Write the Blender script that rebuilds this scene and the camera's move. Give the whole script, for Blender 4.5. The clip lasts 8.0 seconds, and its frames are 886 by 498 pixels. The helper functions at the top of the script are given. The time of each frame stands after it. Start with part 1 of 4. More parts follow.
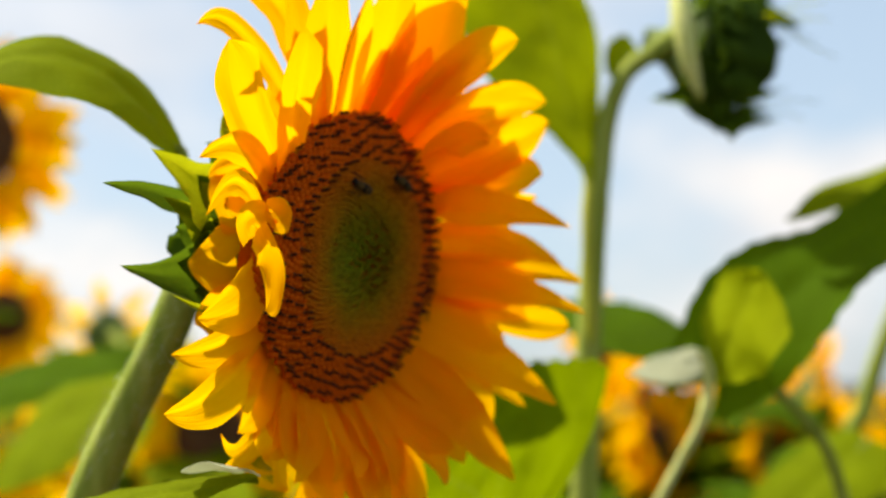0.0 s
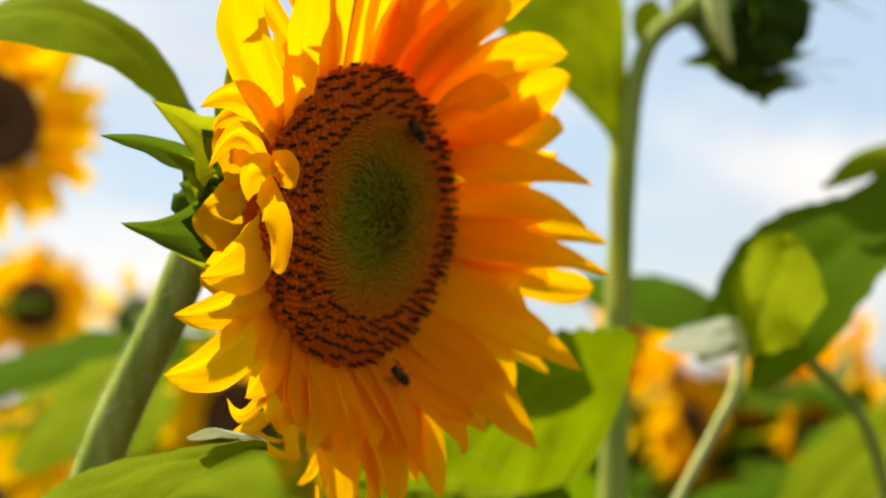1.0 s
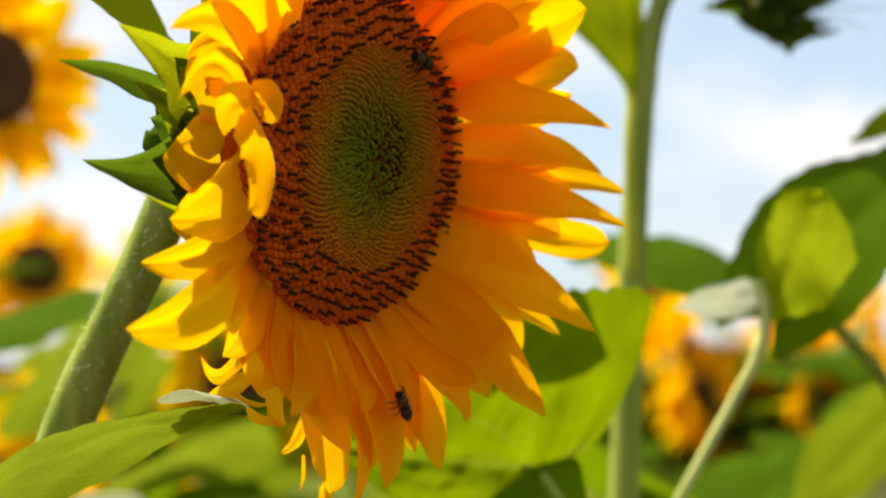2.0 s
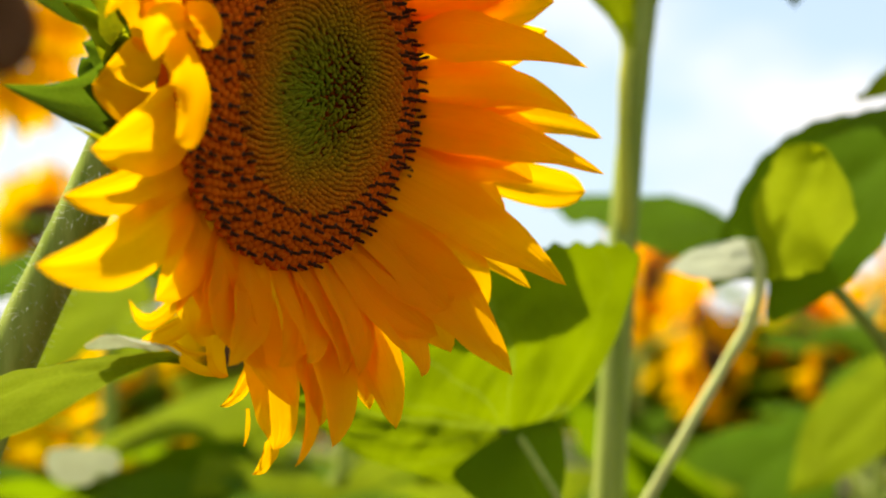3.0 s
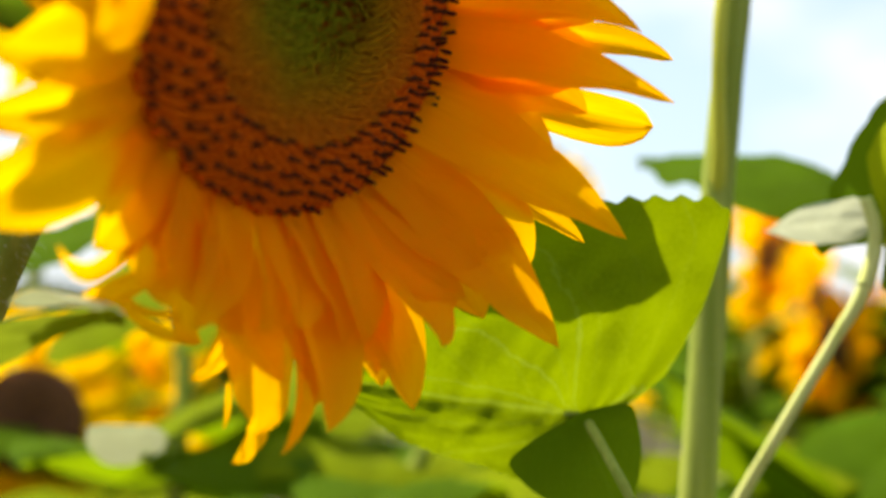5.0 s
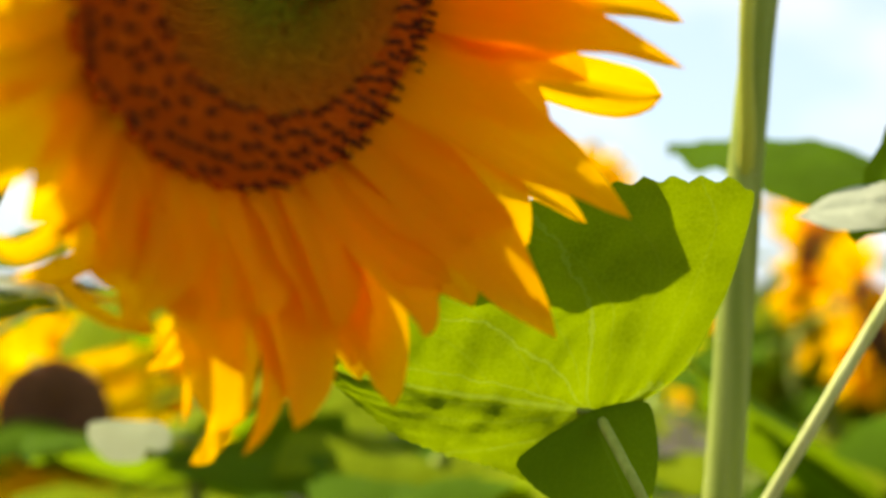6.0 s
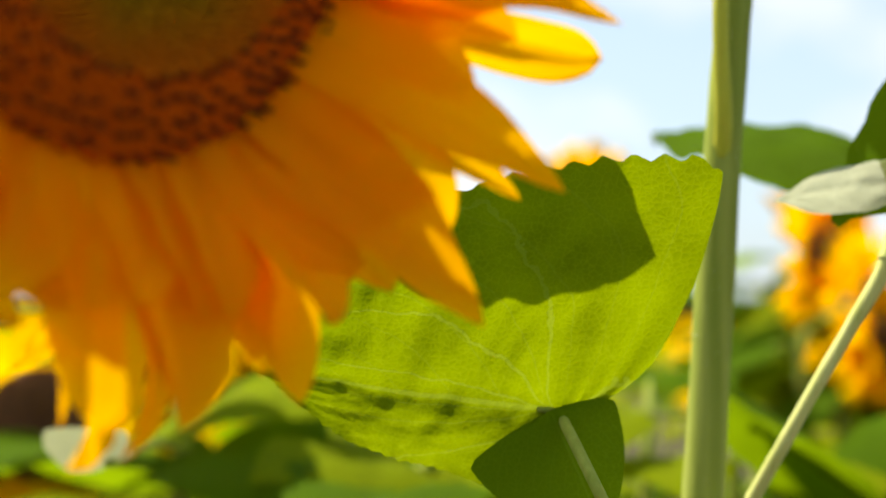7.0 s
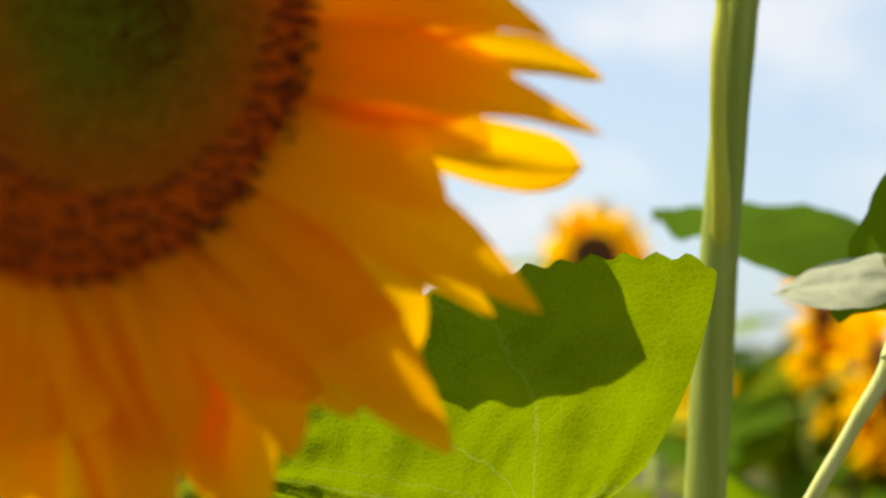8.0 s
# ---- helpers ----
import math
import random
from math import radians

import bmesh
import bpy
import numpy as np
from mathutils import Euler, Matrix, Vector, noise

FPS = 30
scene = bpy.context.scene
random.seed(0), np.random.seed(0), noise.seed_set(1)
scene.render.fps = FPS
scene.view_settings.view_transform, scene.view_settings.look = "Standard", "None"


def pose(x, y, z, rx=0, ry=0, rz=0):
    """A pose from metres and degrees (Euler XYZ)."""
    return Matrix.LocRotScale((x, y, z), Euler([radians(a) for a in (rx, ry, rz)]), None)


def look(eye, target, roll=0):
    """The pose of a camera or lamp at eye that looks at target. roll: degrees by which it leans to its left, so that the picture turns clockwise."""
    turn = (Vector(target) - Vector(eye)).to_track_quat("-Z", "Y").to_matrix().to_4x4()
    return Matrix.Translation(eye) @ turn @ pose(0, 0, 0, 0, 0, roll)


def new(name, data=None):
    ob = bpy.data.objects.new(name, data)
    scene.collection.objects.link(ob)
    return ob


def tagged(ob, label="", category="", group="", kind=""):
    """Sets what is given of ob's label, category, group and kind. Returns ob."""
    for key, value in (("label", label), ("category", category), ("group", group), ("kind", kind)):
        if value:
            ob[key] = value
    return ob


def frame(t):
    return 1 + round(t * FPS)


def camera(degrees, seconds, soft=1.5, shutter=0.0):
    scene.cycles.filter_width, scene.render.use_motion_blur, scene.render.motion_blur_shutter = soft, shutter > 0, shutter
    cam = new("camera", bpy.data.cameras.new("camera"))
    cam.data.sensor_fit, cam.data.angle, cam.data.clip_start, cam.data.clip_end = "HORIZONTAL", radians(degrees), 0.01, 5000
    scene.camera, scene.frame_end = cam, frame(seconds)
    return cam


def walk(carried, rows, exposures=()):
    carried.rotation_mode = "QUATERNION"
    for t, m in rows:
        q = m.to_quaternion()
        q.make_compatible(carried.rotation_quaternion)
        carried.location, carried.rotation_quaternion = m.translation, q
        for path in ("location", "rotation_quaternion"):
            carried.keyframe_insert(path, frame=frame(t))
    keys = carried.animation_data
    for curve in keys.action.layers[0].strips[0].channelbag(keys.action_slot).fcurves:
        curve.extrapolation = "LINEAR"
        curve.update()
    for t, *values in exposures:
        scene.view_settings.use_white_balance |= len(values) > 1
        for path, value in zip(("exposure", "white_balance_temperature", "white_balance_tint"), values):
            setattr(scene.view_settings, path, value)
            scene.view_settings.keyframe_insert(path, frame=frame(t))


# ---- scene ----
# A sunflower close up in a field under a summer sky.
cam = camera(34.0, 8.0, 1.8, 0.4)
PATH = [
    (0, (0.0498, -0.197, 1.4553), (-0.0149, 1.7885, 1.6869), -1.09),
    (0.5, (0.053, -0.187, 1.4513), (-0.0366, 1.7979, 1.6798), -1.1),
    (1, (0.0553, -0.169, 1.4453), (-0.0559, 1.8159, 1.6638), -1.41),
    (1.2, (0.0501, -0.1604, 1.4495), (-0.0648, 1.8276, 1.6567), -1.1),
    (2.3, (0.0615, -0.0981, 1.4391), (-0.0692, 1.8912, 1.5998), -0.82),
    (2.5, (0.0706, -0.0921, 1.4375), (-0.0786, 1.8969, 1.5853), -0.83),
    (3, (0.0746, -0.0751, 1.4375), (-0.0788, 1.9147, 1.5691), 0.17),
    (3.5, (0.0875, -0.0431, 1.4399), (-0.0793, 1.9465, 1.5569), 0.37),
    (4, (0.0978, -0.0141, 1.4332), (-0.1724, 1.9636, 1.5577), 0.63),
    (4.5, (0.0917, 0.0019, 1.4348), (-0.204, 1.9768, 1.5453), 1.62),
    (4.7, (0.0927, 0.0101, 1.4341), (-0.2063, 1.984, 1.5421), 1.2),
    (5.8, (0.1008, 0.0599, 1.4315), (-0.2668, 2.0221, 1.5231), 0.99),
    (6, (0.1039, 0.0669, 1.4309), (-0.2723, 2.0288, 1.5279), 0.99),
    (6.5, (0.1081, 0.0898, 1.4259), (-0.2425, 2.056, 1.5321), 0.3),
    (7, (0.1211, 0.1118, 1.4264), (-0.2744, 2.0695, 1.5316), 0.28),
    (7.5, (0.1207, 0.1269, 1.4352), (-0.2837, 2.0802, 1.5812), 0.98),
    (8, (0.1263, 0.135, 1.4445), (-0.2813, 2.085, 1.6212), 0.78),
]
EXPOSURES = [(0.0, 0.72, 6900, 12), (1.2, 0.75, 6900, 12), (2.5, 0.95, 6900, 12), (4.5, 1.06, 6900, 12), (6.2, 1.08, 6900, 12), (7.5, 0.86, 6900, 12), (8.0, 0.75, 6900, 12)]
walk(cam, [(t, look(eye, target, roll)) for t, eye, target, roll in PATH], EXPOSURES)
cam.data.dof.use_dof = True
cam.data.dof.focus_distance = 0.51
cam.data.dof.aperture_fstop = 6.2

# ---- daylight ----
SUN = Vector((-0.50, 0.10, 0.86)).normalized()


def daylight():
    world = bpy.data.worlds.new("summer_sky")
    scene.world = world
    world.use_nodes = True
    nt = world.node_tree
    nt.nodes.clear()
    out = nt.nodes.new("ShaderNodeOutputWorld")
    bg = nt.nodes.new("ShaderNodeBackground")
    sky = nt.nodes.new("ShaderNodeTexSky")
    sky.sky_type = "NISHITA"
    sky.sun_disc = False
    sky.sun_elevation = math.asin(SUN.z)
    sky.sun_rotation = math.atan2(SUN.x, SUN.y)
    sky.air_density, sky.dust_density, sky.ozone_density = 1.0, 2.0, 1.0
    tc = nt.nodes.new("ShaderNodeTexCoord")
    mp = nt.nodes.new("ShaderNodeMapping")
    mp.inputs["Location"].default_value = (0.33, 0.1, 0.02)
    mp.inputs["Scale"].default_value = (1.0, 1.0, 1.7)
    big = nt.nodes.new("ShaderNodeTexNoise")
    big.inputs["Scale"].default_value = 4.6
    big.inputs["Detail"].default_value = 6.0
    big.inputs["Roughness"].default_value = 0.52
    ramp = nt.nodes.new("ShaderNodeValToRGB")
    ramp.color_ramp.elements[0].position = 0.44
    ramp.color_ramp.elements[1].position = 0.66
    small = nt.nodes.new("ShaderNodeTexNoise")
    small.inputs["Scale"].default_value = 9.0
    small.inputs["Detail"].default_value = 3.0
    tone = nt.nodes.new("ShaderNodeValToRGB")
    tone.color_ramp.elements[0].position = 0.3
    tone.color_ramp.elements[0].color = (0.74, 0.79, 0.86, 1)
    tone.color_ramp.elements[1].position = 0.65
    tone.color_ramp.elements[1].color = (1.0, 1.0, 1.0, 1)
    gain = nt.nodes.new("ShaderNodeVectorMath")
    gain.operation = "SCALE"
    gain.inputs["Scale"].default_value = 7.3
    thin = nt.nodes.new("ShaderNodeMix")
    thin.data_type = "RGBA"
    thin.inputs["Factor"].default_value = 0.36
    thin.inputs["B"].default_value = (6.4, 8.4, 10.2, 1)
    mix = nt.nodes.new("ShaderNodeMix")
    mix.data_type = "RGBA"
    link = nt.links.new
    link(tc.outputs["Generated"], mp.inputs["Vector"])
    link(mp.outputs["Vector"], big.inputs["Vector"])
    link(mp.outputs["Vector"], small.inputs["Vector"])
    link(big.outputs["Fac"], ramp.inputs["Fac"])
    link(small.outputs["Fac"], tone.inputs["Fac"])
    link(tone.outputs["Color"], gain.inputs[0])
    link(sky.outputs["Color"], thin.inputs["A"])
    # the cumulus lies low over the field and breaks up overhead
    high = nt.nodes.new("ShaderNodeSeparateXYZ")
    fade = nt.nodes.new("ShaderNodeMapRange")
    fade.inputs["From Min"].default_value = 0.18
    fade.inputs["From Max"].default_value = 0.36
    fade.inputs["To Min"].default_value = 1.0
    fade.inputs["To Max"].default_value = 0.2
    cover = nt.nodes.new("ShaderNodeMath")
    cover.operation = "MULTIPLY"
    link(tc.outputs["Generated"], high.inputs[0])
    link(high.outputs["Z"], fade.inputs["Value"])
    link(ramp.outputs["Color"], cover.inputs[0])
    link(fade.outputs["Result"], cover.inputs[1])
    link(cover.outputs[0], mix.inputs["Factor"])
    link(thin.outputs["Result"], mix.inputs["A"])
    link(gain.outputs["Vector"], mix.inputs["B"])
    link(mix.outputs["Result"], bg.inputs["Color"])
    bg.inputs["Strength"].default_value = 0.085
    link(bg.outputs["Background"], out.inputs["Surface"])
    lamp = bpy.data.lights.new("sun", "SUN")
    lamp.energy = 5.0
    lamp.angle = radians(0.53)
    lamp.color = (1.0, 0.95, 0.86)
    ob = new("sun", lamp)
    ob.matrix_world = look(SUN * 50, (0, 0, 0))


daylight()


# ---- materials ----
def nodes_of(name):
    m = bpy.data.materials.new(name)
    m.use_nodes = True
    nt = m.node_tree
    nt.nodes.clear()
    return m, nt, nt.nodes.new("ShaderNodeOutputMaterial")


def ramp_node(nt, stops):
    r = nt.nodes.new("ShaderNodeValToRGB")
    while len(r.color_ramp.elements) < len(stops):
        r.color_ramp.elements.new(0.5)
    for e, (p, c) in zip(r.color_ramp.elements, stops):
        e.position, e.color = p, (*c, 1)
    return r


def noise_node(nt, vec, scale, detail=3.0, rough=0.55):
    n = nt.nodes.new("ShaderNodeTexNoise")
    n.inputs["Scale"].default_value = scale
    n.inputs["Detail"].default_value = detail
    n.inputs["Roughness"].default_value = rough
    if vec is not None:
        nt.links.new(vec, n.inputs["Vector"])
    return n


def math_node(nt, op, a, b=None):
    n = nt.nodes.new("ShaderNodeMath")
    n.operation = op
    for k, v in enumerate((a, b)):
        if v is None:
            continue
        if isinstance(v, (int, float)):
            n.inputs[k].default_value = v
        else:
            nt.links.new(v, n.inputs[k])
    return n.outputs[0]


def mixed(nt, fac, a, b, blend="MIX"):
    n = nt.nodes.new("ShaderNodeMix")
    n.data_type = "RGBA"
    n.blend_type = blend
    for key, v in (("Factor", fac), ("A", a), ("B", b)):
        if isinstance(v, (int, float)):
            n.inputs[key].default_value = v
        elif isinstance(v, tuple):
            n.inputs[key].default_value = (*v, 1)
        else:
            nt.links.new(v, n.inputs[key])
    return n.outputs["Result"]


def thin_sheet(nt, out, front, through_col, share, rough, spec, bump=None, dist=0.0004):
    """A thin leaf or petal: reflects and lets light through."""
    p = nt.nodes.new("ShaderNodeBsdfPrincipled")
    p.inputs["Roughness"].default_value = rough
    p.inputs["Specular IOR Level"].default_value = spec
    nt.links.new(front, p.inputs["Base Color"])
    t = nt.nodes.new("ShaderNodeBsdfTranslucent")
    nt.links.new(through_col, t.inputs["Color"])
    mx = nt.nodes.new("ShaderNodeMixShader")
    mx.inputs["Fac"].default_value = share
    nt.links.new(p.outputs[0], mx.inputs[1])
    nt.links.new(t.outputs[0], mx.inputs[2])
    if bump is not None:
        b = nt.nodes.new("ShaderNodeBump")
        b.inputs["Strength"].default_value = 0.7
        b.inputs["Distance"].default_value = dist
        nt.links.new(bump, b.inputs["Height"])
        nt.links.new(b.outputs[0], p.inputs["Normal"])
        nt.links.new(b.outputs[0], t.inputs["Normal"])
    nt.links.new(mx.outputs[0], out.inputs["Surface"])


def uv_of(nt):
    tc = nt.nodes.new("ShaderNodeTexCoord")
    sep = nt.nodes.new("ShaderNodeSeparateXYZ")
    nt.links.new(tc.outputs["UV"], sep.inputs[0])
    return tc, sep.outputs[0], sep.outputs[1]


def petal_material(name, inner, outer, lit):
    m, nt, out = nodes_of(name)
    tc, s, v = uv_of(nt)
    st = nt.nodes.new("ShaderNodeMapping")
    st.inputs["Scale"].default_value = (1.6, 16.0, 1.0)
    nt.links.new(tc.outputs["UV"], st.inputs["Vector"])
    info = nt.nodes.new("ShaderNodeObjectInfo")
    off = nt.nodes.new("ShaderNodeVectorMath")
    off.operation = "ADD"
    nt.links.new(st.outputs[0], off.inputs[0])
    nt.links.new(math_node(nt, "MULTIPLY", info.outputs["Random"], 40.0), off.inputs[1])
    streak = noise_node(nt, off.outputs[0], 1.0, 4.0)
    blotch = noise_node(nt, tc.outputs["Object"], 55.0, 3.0)
    along = ramp_node(nt, [(0.0, inner), (0.65, outer), (1.0, outer)])
    nt.links.new(s, along.inputs["Fac"])
    dark = tuple(c * f for c, f in zip(outer, (0.86, 0.72, 0.6)))
    c1 = mixed(nt, math_node(nt, "MULTIPLY", streak.outputs["Fac"], 0.55), along.outputs[0], dark)
    c2 = mixed(nt, math_node(nt, "MULTIPLY", blotch.outputs["Fac"], 0.22), c1, tuple(min(1, c * 1.15) for c in outer))
    thr = mixed(nt, 0.7, c2, lit)
    thin_sheet(nt, out, c2, thr, 0.62, 0.6, 0.04, streak.outputs["Fac"], 0.0006)
    return m


def leaf_material(name, green, lit, pale=0.5, share=0.42, net_pale=0.14, mottle=0.5, relief=0.0002, gloss=0.02, fan=False):
    m, nt, out = nodes_of(name)
    tc, s, v = uv_of(nt)
    warp = noise_node(nt, tc.outputs["Object"], 45.0, 3.0)
    bend = math_node(nt, "SUBTRACT", warp.outputs["Fac"], 0.5)
    av = math_node(nt, "ABSOLUTE", math_node(nt, "ADD", v, math_node(nt, "MULTIPLY", bend, 0.05)))
    side = math_node(nt, "SUBTRACT", math_node(nt, "MULTIPLY", s, 6.0), math_node(nt, "MULTIPLY", av, 4.4))
    side = math_node(nt, "ADD", side, math_node(nt, "MULTIPLY", bend, 0.5))
    saw = math_node(nt, "ABSOLUTE", math_node(nt, "SUBTRACT", math_node(nt, "FRACT", side), 0.5))
    ribs = math_node(nt, "GREATER_THAN", saw, 0.484)
    if fan:
        # main veins spread from the leaf's base
        reach = math_node(nt, "SQRT", math_node(nt, "ADD", math_node(nt, "MULTIPLY", s, s), math_node(nt, "MULTIPLY", av, av)))
        turn = math_node(nt, "ADD", math_node(nt, "ARCTAN2", av, math_node(nt, "ADD", s, 0.02)), math_node(nt, "MULTIPLY", bend, 0.16))
        gap = math_node(nt, "ABSOLUTE", math_node(nt, "SUBTRACT", math_node(nt, "FRACT", math_node(nt, "MULTIPLY", turn, 2.3)), 0.5))
        spread = math_node(nt, "LESS_THAN", math_node(nt, "MULTIPLY", gap, reach), 0.011)
        ribs = math_node(nt, "MAXIMUM", spread, math_node(nt, "MULTIPLY", ribs, 0.45))
    mid = math_node(nt, "LESS_THAN", av, 0.018)
    vein = math_node(nt, "MAXIMUM", ribs, mid)
    net = nt.nodes.new("ShaderNodeTexVoronoi")
    net.feature = "DISTANCE_TO_EDGE"
    net.inputs["Scale"].default_value = 420.0
    drift = nt.nodes.new("ShaderNodeVectorMath")
    drift.operation = "MULTIPLY_ADD"
    wide_warp = noise_node(nt, tc.outputs["Object"], 120.0, 2.0)
    nt.links.new(wide_warp.outputs["Color"], drift.inputs[0])
    drift.inputs[1].default_value = (0.003, 0.003, 0.003)
    nt.links.new(tc.outputs["Object"], drift.inputs[2])
    nt.links.new(drift.outputs[0], net.inputs["Vector"])
    netm = math_node(nt, "LESS_THAN", net.outputs["Distance"], 0.05)
    big = noise_node(nt, tc.outputs["Object"], 28.0, 4.0)
    fine = noise_node(nt, tc.outputs["Object"], 320.0, 2.0)
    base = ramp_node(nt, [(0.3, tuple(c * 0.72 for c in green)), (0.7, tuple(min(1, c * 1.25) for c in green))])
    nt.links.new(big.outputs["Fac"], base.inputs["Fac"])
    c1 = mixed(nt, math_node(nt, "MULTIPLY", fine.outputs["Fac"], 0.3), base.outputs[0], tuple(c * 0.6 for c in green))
    paler = tuple(min(1, c * 1.5 + d) for c, d in zip(green, (0.05, 0.05, 0.015)))
    c2 = mixed(nt, math_node(nt, "MULTIPLY", vein, pale), c1, paler)
    c2 = mixed(nt, math_node(nt, "MULTIPLY", netm, net_pale), c2, paler)
    patch = ramp_node(nt, [(0.36, (0, 0, 0)), (0.66, (1, 1, 1))])
    nt.links.new(big.outputs["Fac"], patch.inputs["Fac"])
    t1 = mixed(nt, math_node(nt, "MULTIPLY", patch.outputs[0], mottle), lit, tuple(c * 0.6 for c in lit))
    t2 = mixed(nt, math_node(nt, "MULTIPLY", vein, pale * 0.7), t1, tuple(min(1, c * 1.3 + 0.06) for c in lit))
    t2 = mixed(nt, math_node(nt, "MULTIPLY", netm, net_pale * 1.2), t2, tuple(min(1, c * 1.35 + d) for c, d in zip(lit, (0.07, 0.06, 0.01))))
    height = math_node(nt, "ADD", math_node(nt, "MULTIPLY", vein, -0.8), math_node(nt, "MULTIPLY", net.outputs["Distance"], 1.4))
    crinkle = noise_node(nt, tc.outputs["Object"], 75.0, 4.0, 0.55)
    height = math_node(nt, "ADD", height, math_node(nt, "MULTIPLY", crinkle.outputs["Fac"], 2.2))
    thin_sheet(nt, out, c2, t2, share, 0.75 - 1.2 * gloss, gloss, height, relief)
    return m


def solid_material(name, dark, light, scale, rough=0.7, bump=0.0008, spec=0.3, stretch=(1, 1, 1), random_tint=0.0):
    m, nt, out = nodes_of(name)
    tc = nt.nodes.new("ShaderNodeTexCoord")
    mp = nt.nodes.new("ShaderNodeMapping")
    mp.inputs["Scale"].default_value = stretch
    nt.links.new(tc.outputs["Object"], mp.inputs["Vector"])
    big = noise_node(nt, mp.outputs[0], scale, 5.0)
    fine = noise_node(nt, mp.outputs[0], scale * 7, 3.0)
    r = ramp_node(nt, [(0.3, dark), (0.7, light)])
    nt.links.new(big.outputs["Fac"], r.inputs["Fac"])
    col = mixed(nt, math_node(nt, "MULTIPLY", fine.outputs["Fac"], 0.4), r.outputs[0], tuple(c * 0.7 for c in dark))
    if random_tint:
        info = nt.nodes.new("ShaderNodeObjectInfo")
        geo = nt.nodes.new("ShaderNodeNewGeometry")
        both = math_node(nt, "FRACT", math_node(nt, "ADD", info.outputs["Random"], geo.outputs["Random Per Island"]))
        col = mixed(nt, math_node(nt, "MULTIPLY", both, random_tint), col, tuple(c * 0.35 for c in dark))
    p = nt.nodes.new("ShaderNodeBsdfPrincipled")
    p.inputs["Roughness"].default_value = rough
    p.inputs["Specular IOR Level"].default_value = spec
    nt.links.new(col, p.inputs["Base Color"])
    b = nt.nodes.new("ShaderNodeBump")
    b.inputs["Strength"].default_value = 0.8
    b.inputs["Distance"].default_value = bump
    nt.links.new(fine.outputs["Fac"], b.inputs["Height"])
    nt.links.new(b.outputs[0], p.inputs["Normal"])
    nt.links.new(p.outputs[0], out.inputs["Surface"])
    return m


def disc_material(name):
    """Tightly packed disc buds: green in the middle, rusty towards the rim."""
    m, nt, out = nodes_of(name)
    tc = nt.nodes.new("ShaderNodeTexCoord")
    ln = nt.nodes.new("ShaderNodeVectorMath")
    ln.operation = "LENGTH"
    nt.links.new(tc.outputs["Object"], ln.inputs[0])
    wob = noise_node(nt, tc.outputs["Object"], 70.0, 2.0)
    r = math_node(nt, "ADD", math_node(nt, "MULTIPLY", ln.outputs["Value"], 1 / 0.061),
                  math_node(nt, "MULTIPLY", math_node(nt, "SUBTRACT", wob.outputs["Fac"], 0.5), 0.22))
    geo = nt.nodes.new("ShaderNodeNewGeometry")
    ramp = ramp_node(nt, [(0.10, (0.14, 0.165, 0.003)), (0.30, (0.20, 0.165, 0.003)), (0.46, (0.35, 0.16, 0.003)), (0.64, (0.52, 0.13, 0.003))])
    nt.links.new(r, ramp.inputs["Fac"])
    col = mixed(nt, math_node(nt, "MULTIPLY", geo.outputs["Random Per Island"], 0.35), ramp.outputs[0], (0.13, 0.06, 0.003))
    p = nt.nodes.new("ShaderNodeBsdfPrincipled")
    p.inputs["Roughness"].default_value = 0.6
    p.inputs["Specular IOR Level"].default_value = 0.03
    nt.links.new(col, p.inputs["Base Color"])
    nt.links.new(p.outputs[0], out.inputs["Surface"])
    return m


M_PETAL = petal_material("petal_yellow", (0.95, 0.39, 0.001), (0.97, 0.42, 0.002), (0.98, 0.545, 0.0))
M_PETAL_FIELD = petal_material("petal_golden", (0.95, 0.44, 0.002), (0.97, 0.53, 0.002), (1.0, 0.60, 0.0))
M_LEAF = leaf_material("sunflower_leaf", (0.175, 0.225, 0.003), (0.36, 0.42, 0.002), 0.3, 0.5)
# one leaf's backlit glow and deep shade are put into this green
M_LEAF_BACKLIT = leaf_material("backlit_leaf", (0.008, 0.060, 0.002), (0.205, 0.270, 0.001), 0.22, 0.68, 0.14, 0.8, 0.0003, 0.06, True)
# brighter copy of the leaf green, sunlight put into its colour
M_LEAF_SUNLIT = leaf_material("sunlit_leaf_copy", (0.29, 0.34, 0.004), (0.46, 0.50, 0.003), 0.3, 0.45)
# darker leaf green: tone variety among leaves, and shade put into the colour
M_LEAF_DEEP_SHADED = leaf_material("sunflower_leaf_deep_and_shaded", (0.06, 0.12, 0.003), (0.22, 0.33, 0.002), 0.25, 0.5)
M_LEAF_GREY = leaf_material("leaf_underside_and_glint", (0.42, 0.44, 0.28), (0.38, 0.41, 0.21), 0.08, 0.35)
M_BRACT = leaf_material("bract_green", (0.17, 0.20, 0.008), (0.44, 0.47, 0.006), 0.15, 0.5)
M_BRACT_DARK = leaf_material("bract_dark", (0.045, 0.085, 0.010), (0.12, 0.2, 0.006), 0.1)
M_STEM = solid_material("hairy_stem", (0.19, 0.245, 0.03), (0.36, 0.40, 0.085), 60.0, 0.7, 0.0004, 0.05, (2.2, 2.2, 0.08))
M_STEM_PALE = solid_material("pale_stalk", (0.52, 0.56, 0.15), (0.66, 0.67, 0.27), 60.0, 0.7, 0.0006, 0.05, (2.2, 2.2, 0.3))
M_STALK = solid_material("leaf_stalk_yellow", (0.36, 0.38, 0.02), (0.50, 0.48, 0.05), 60.0, 0.62, 0.0005, 0.2, (2.2, 2.2, 0.3))
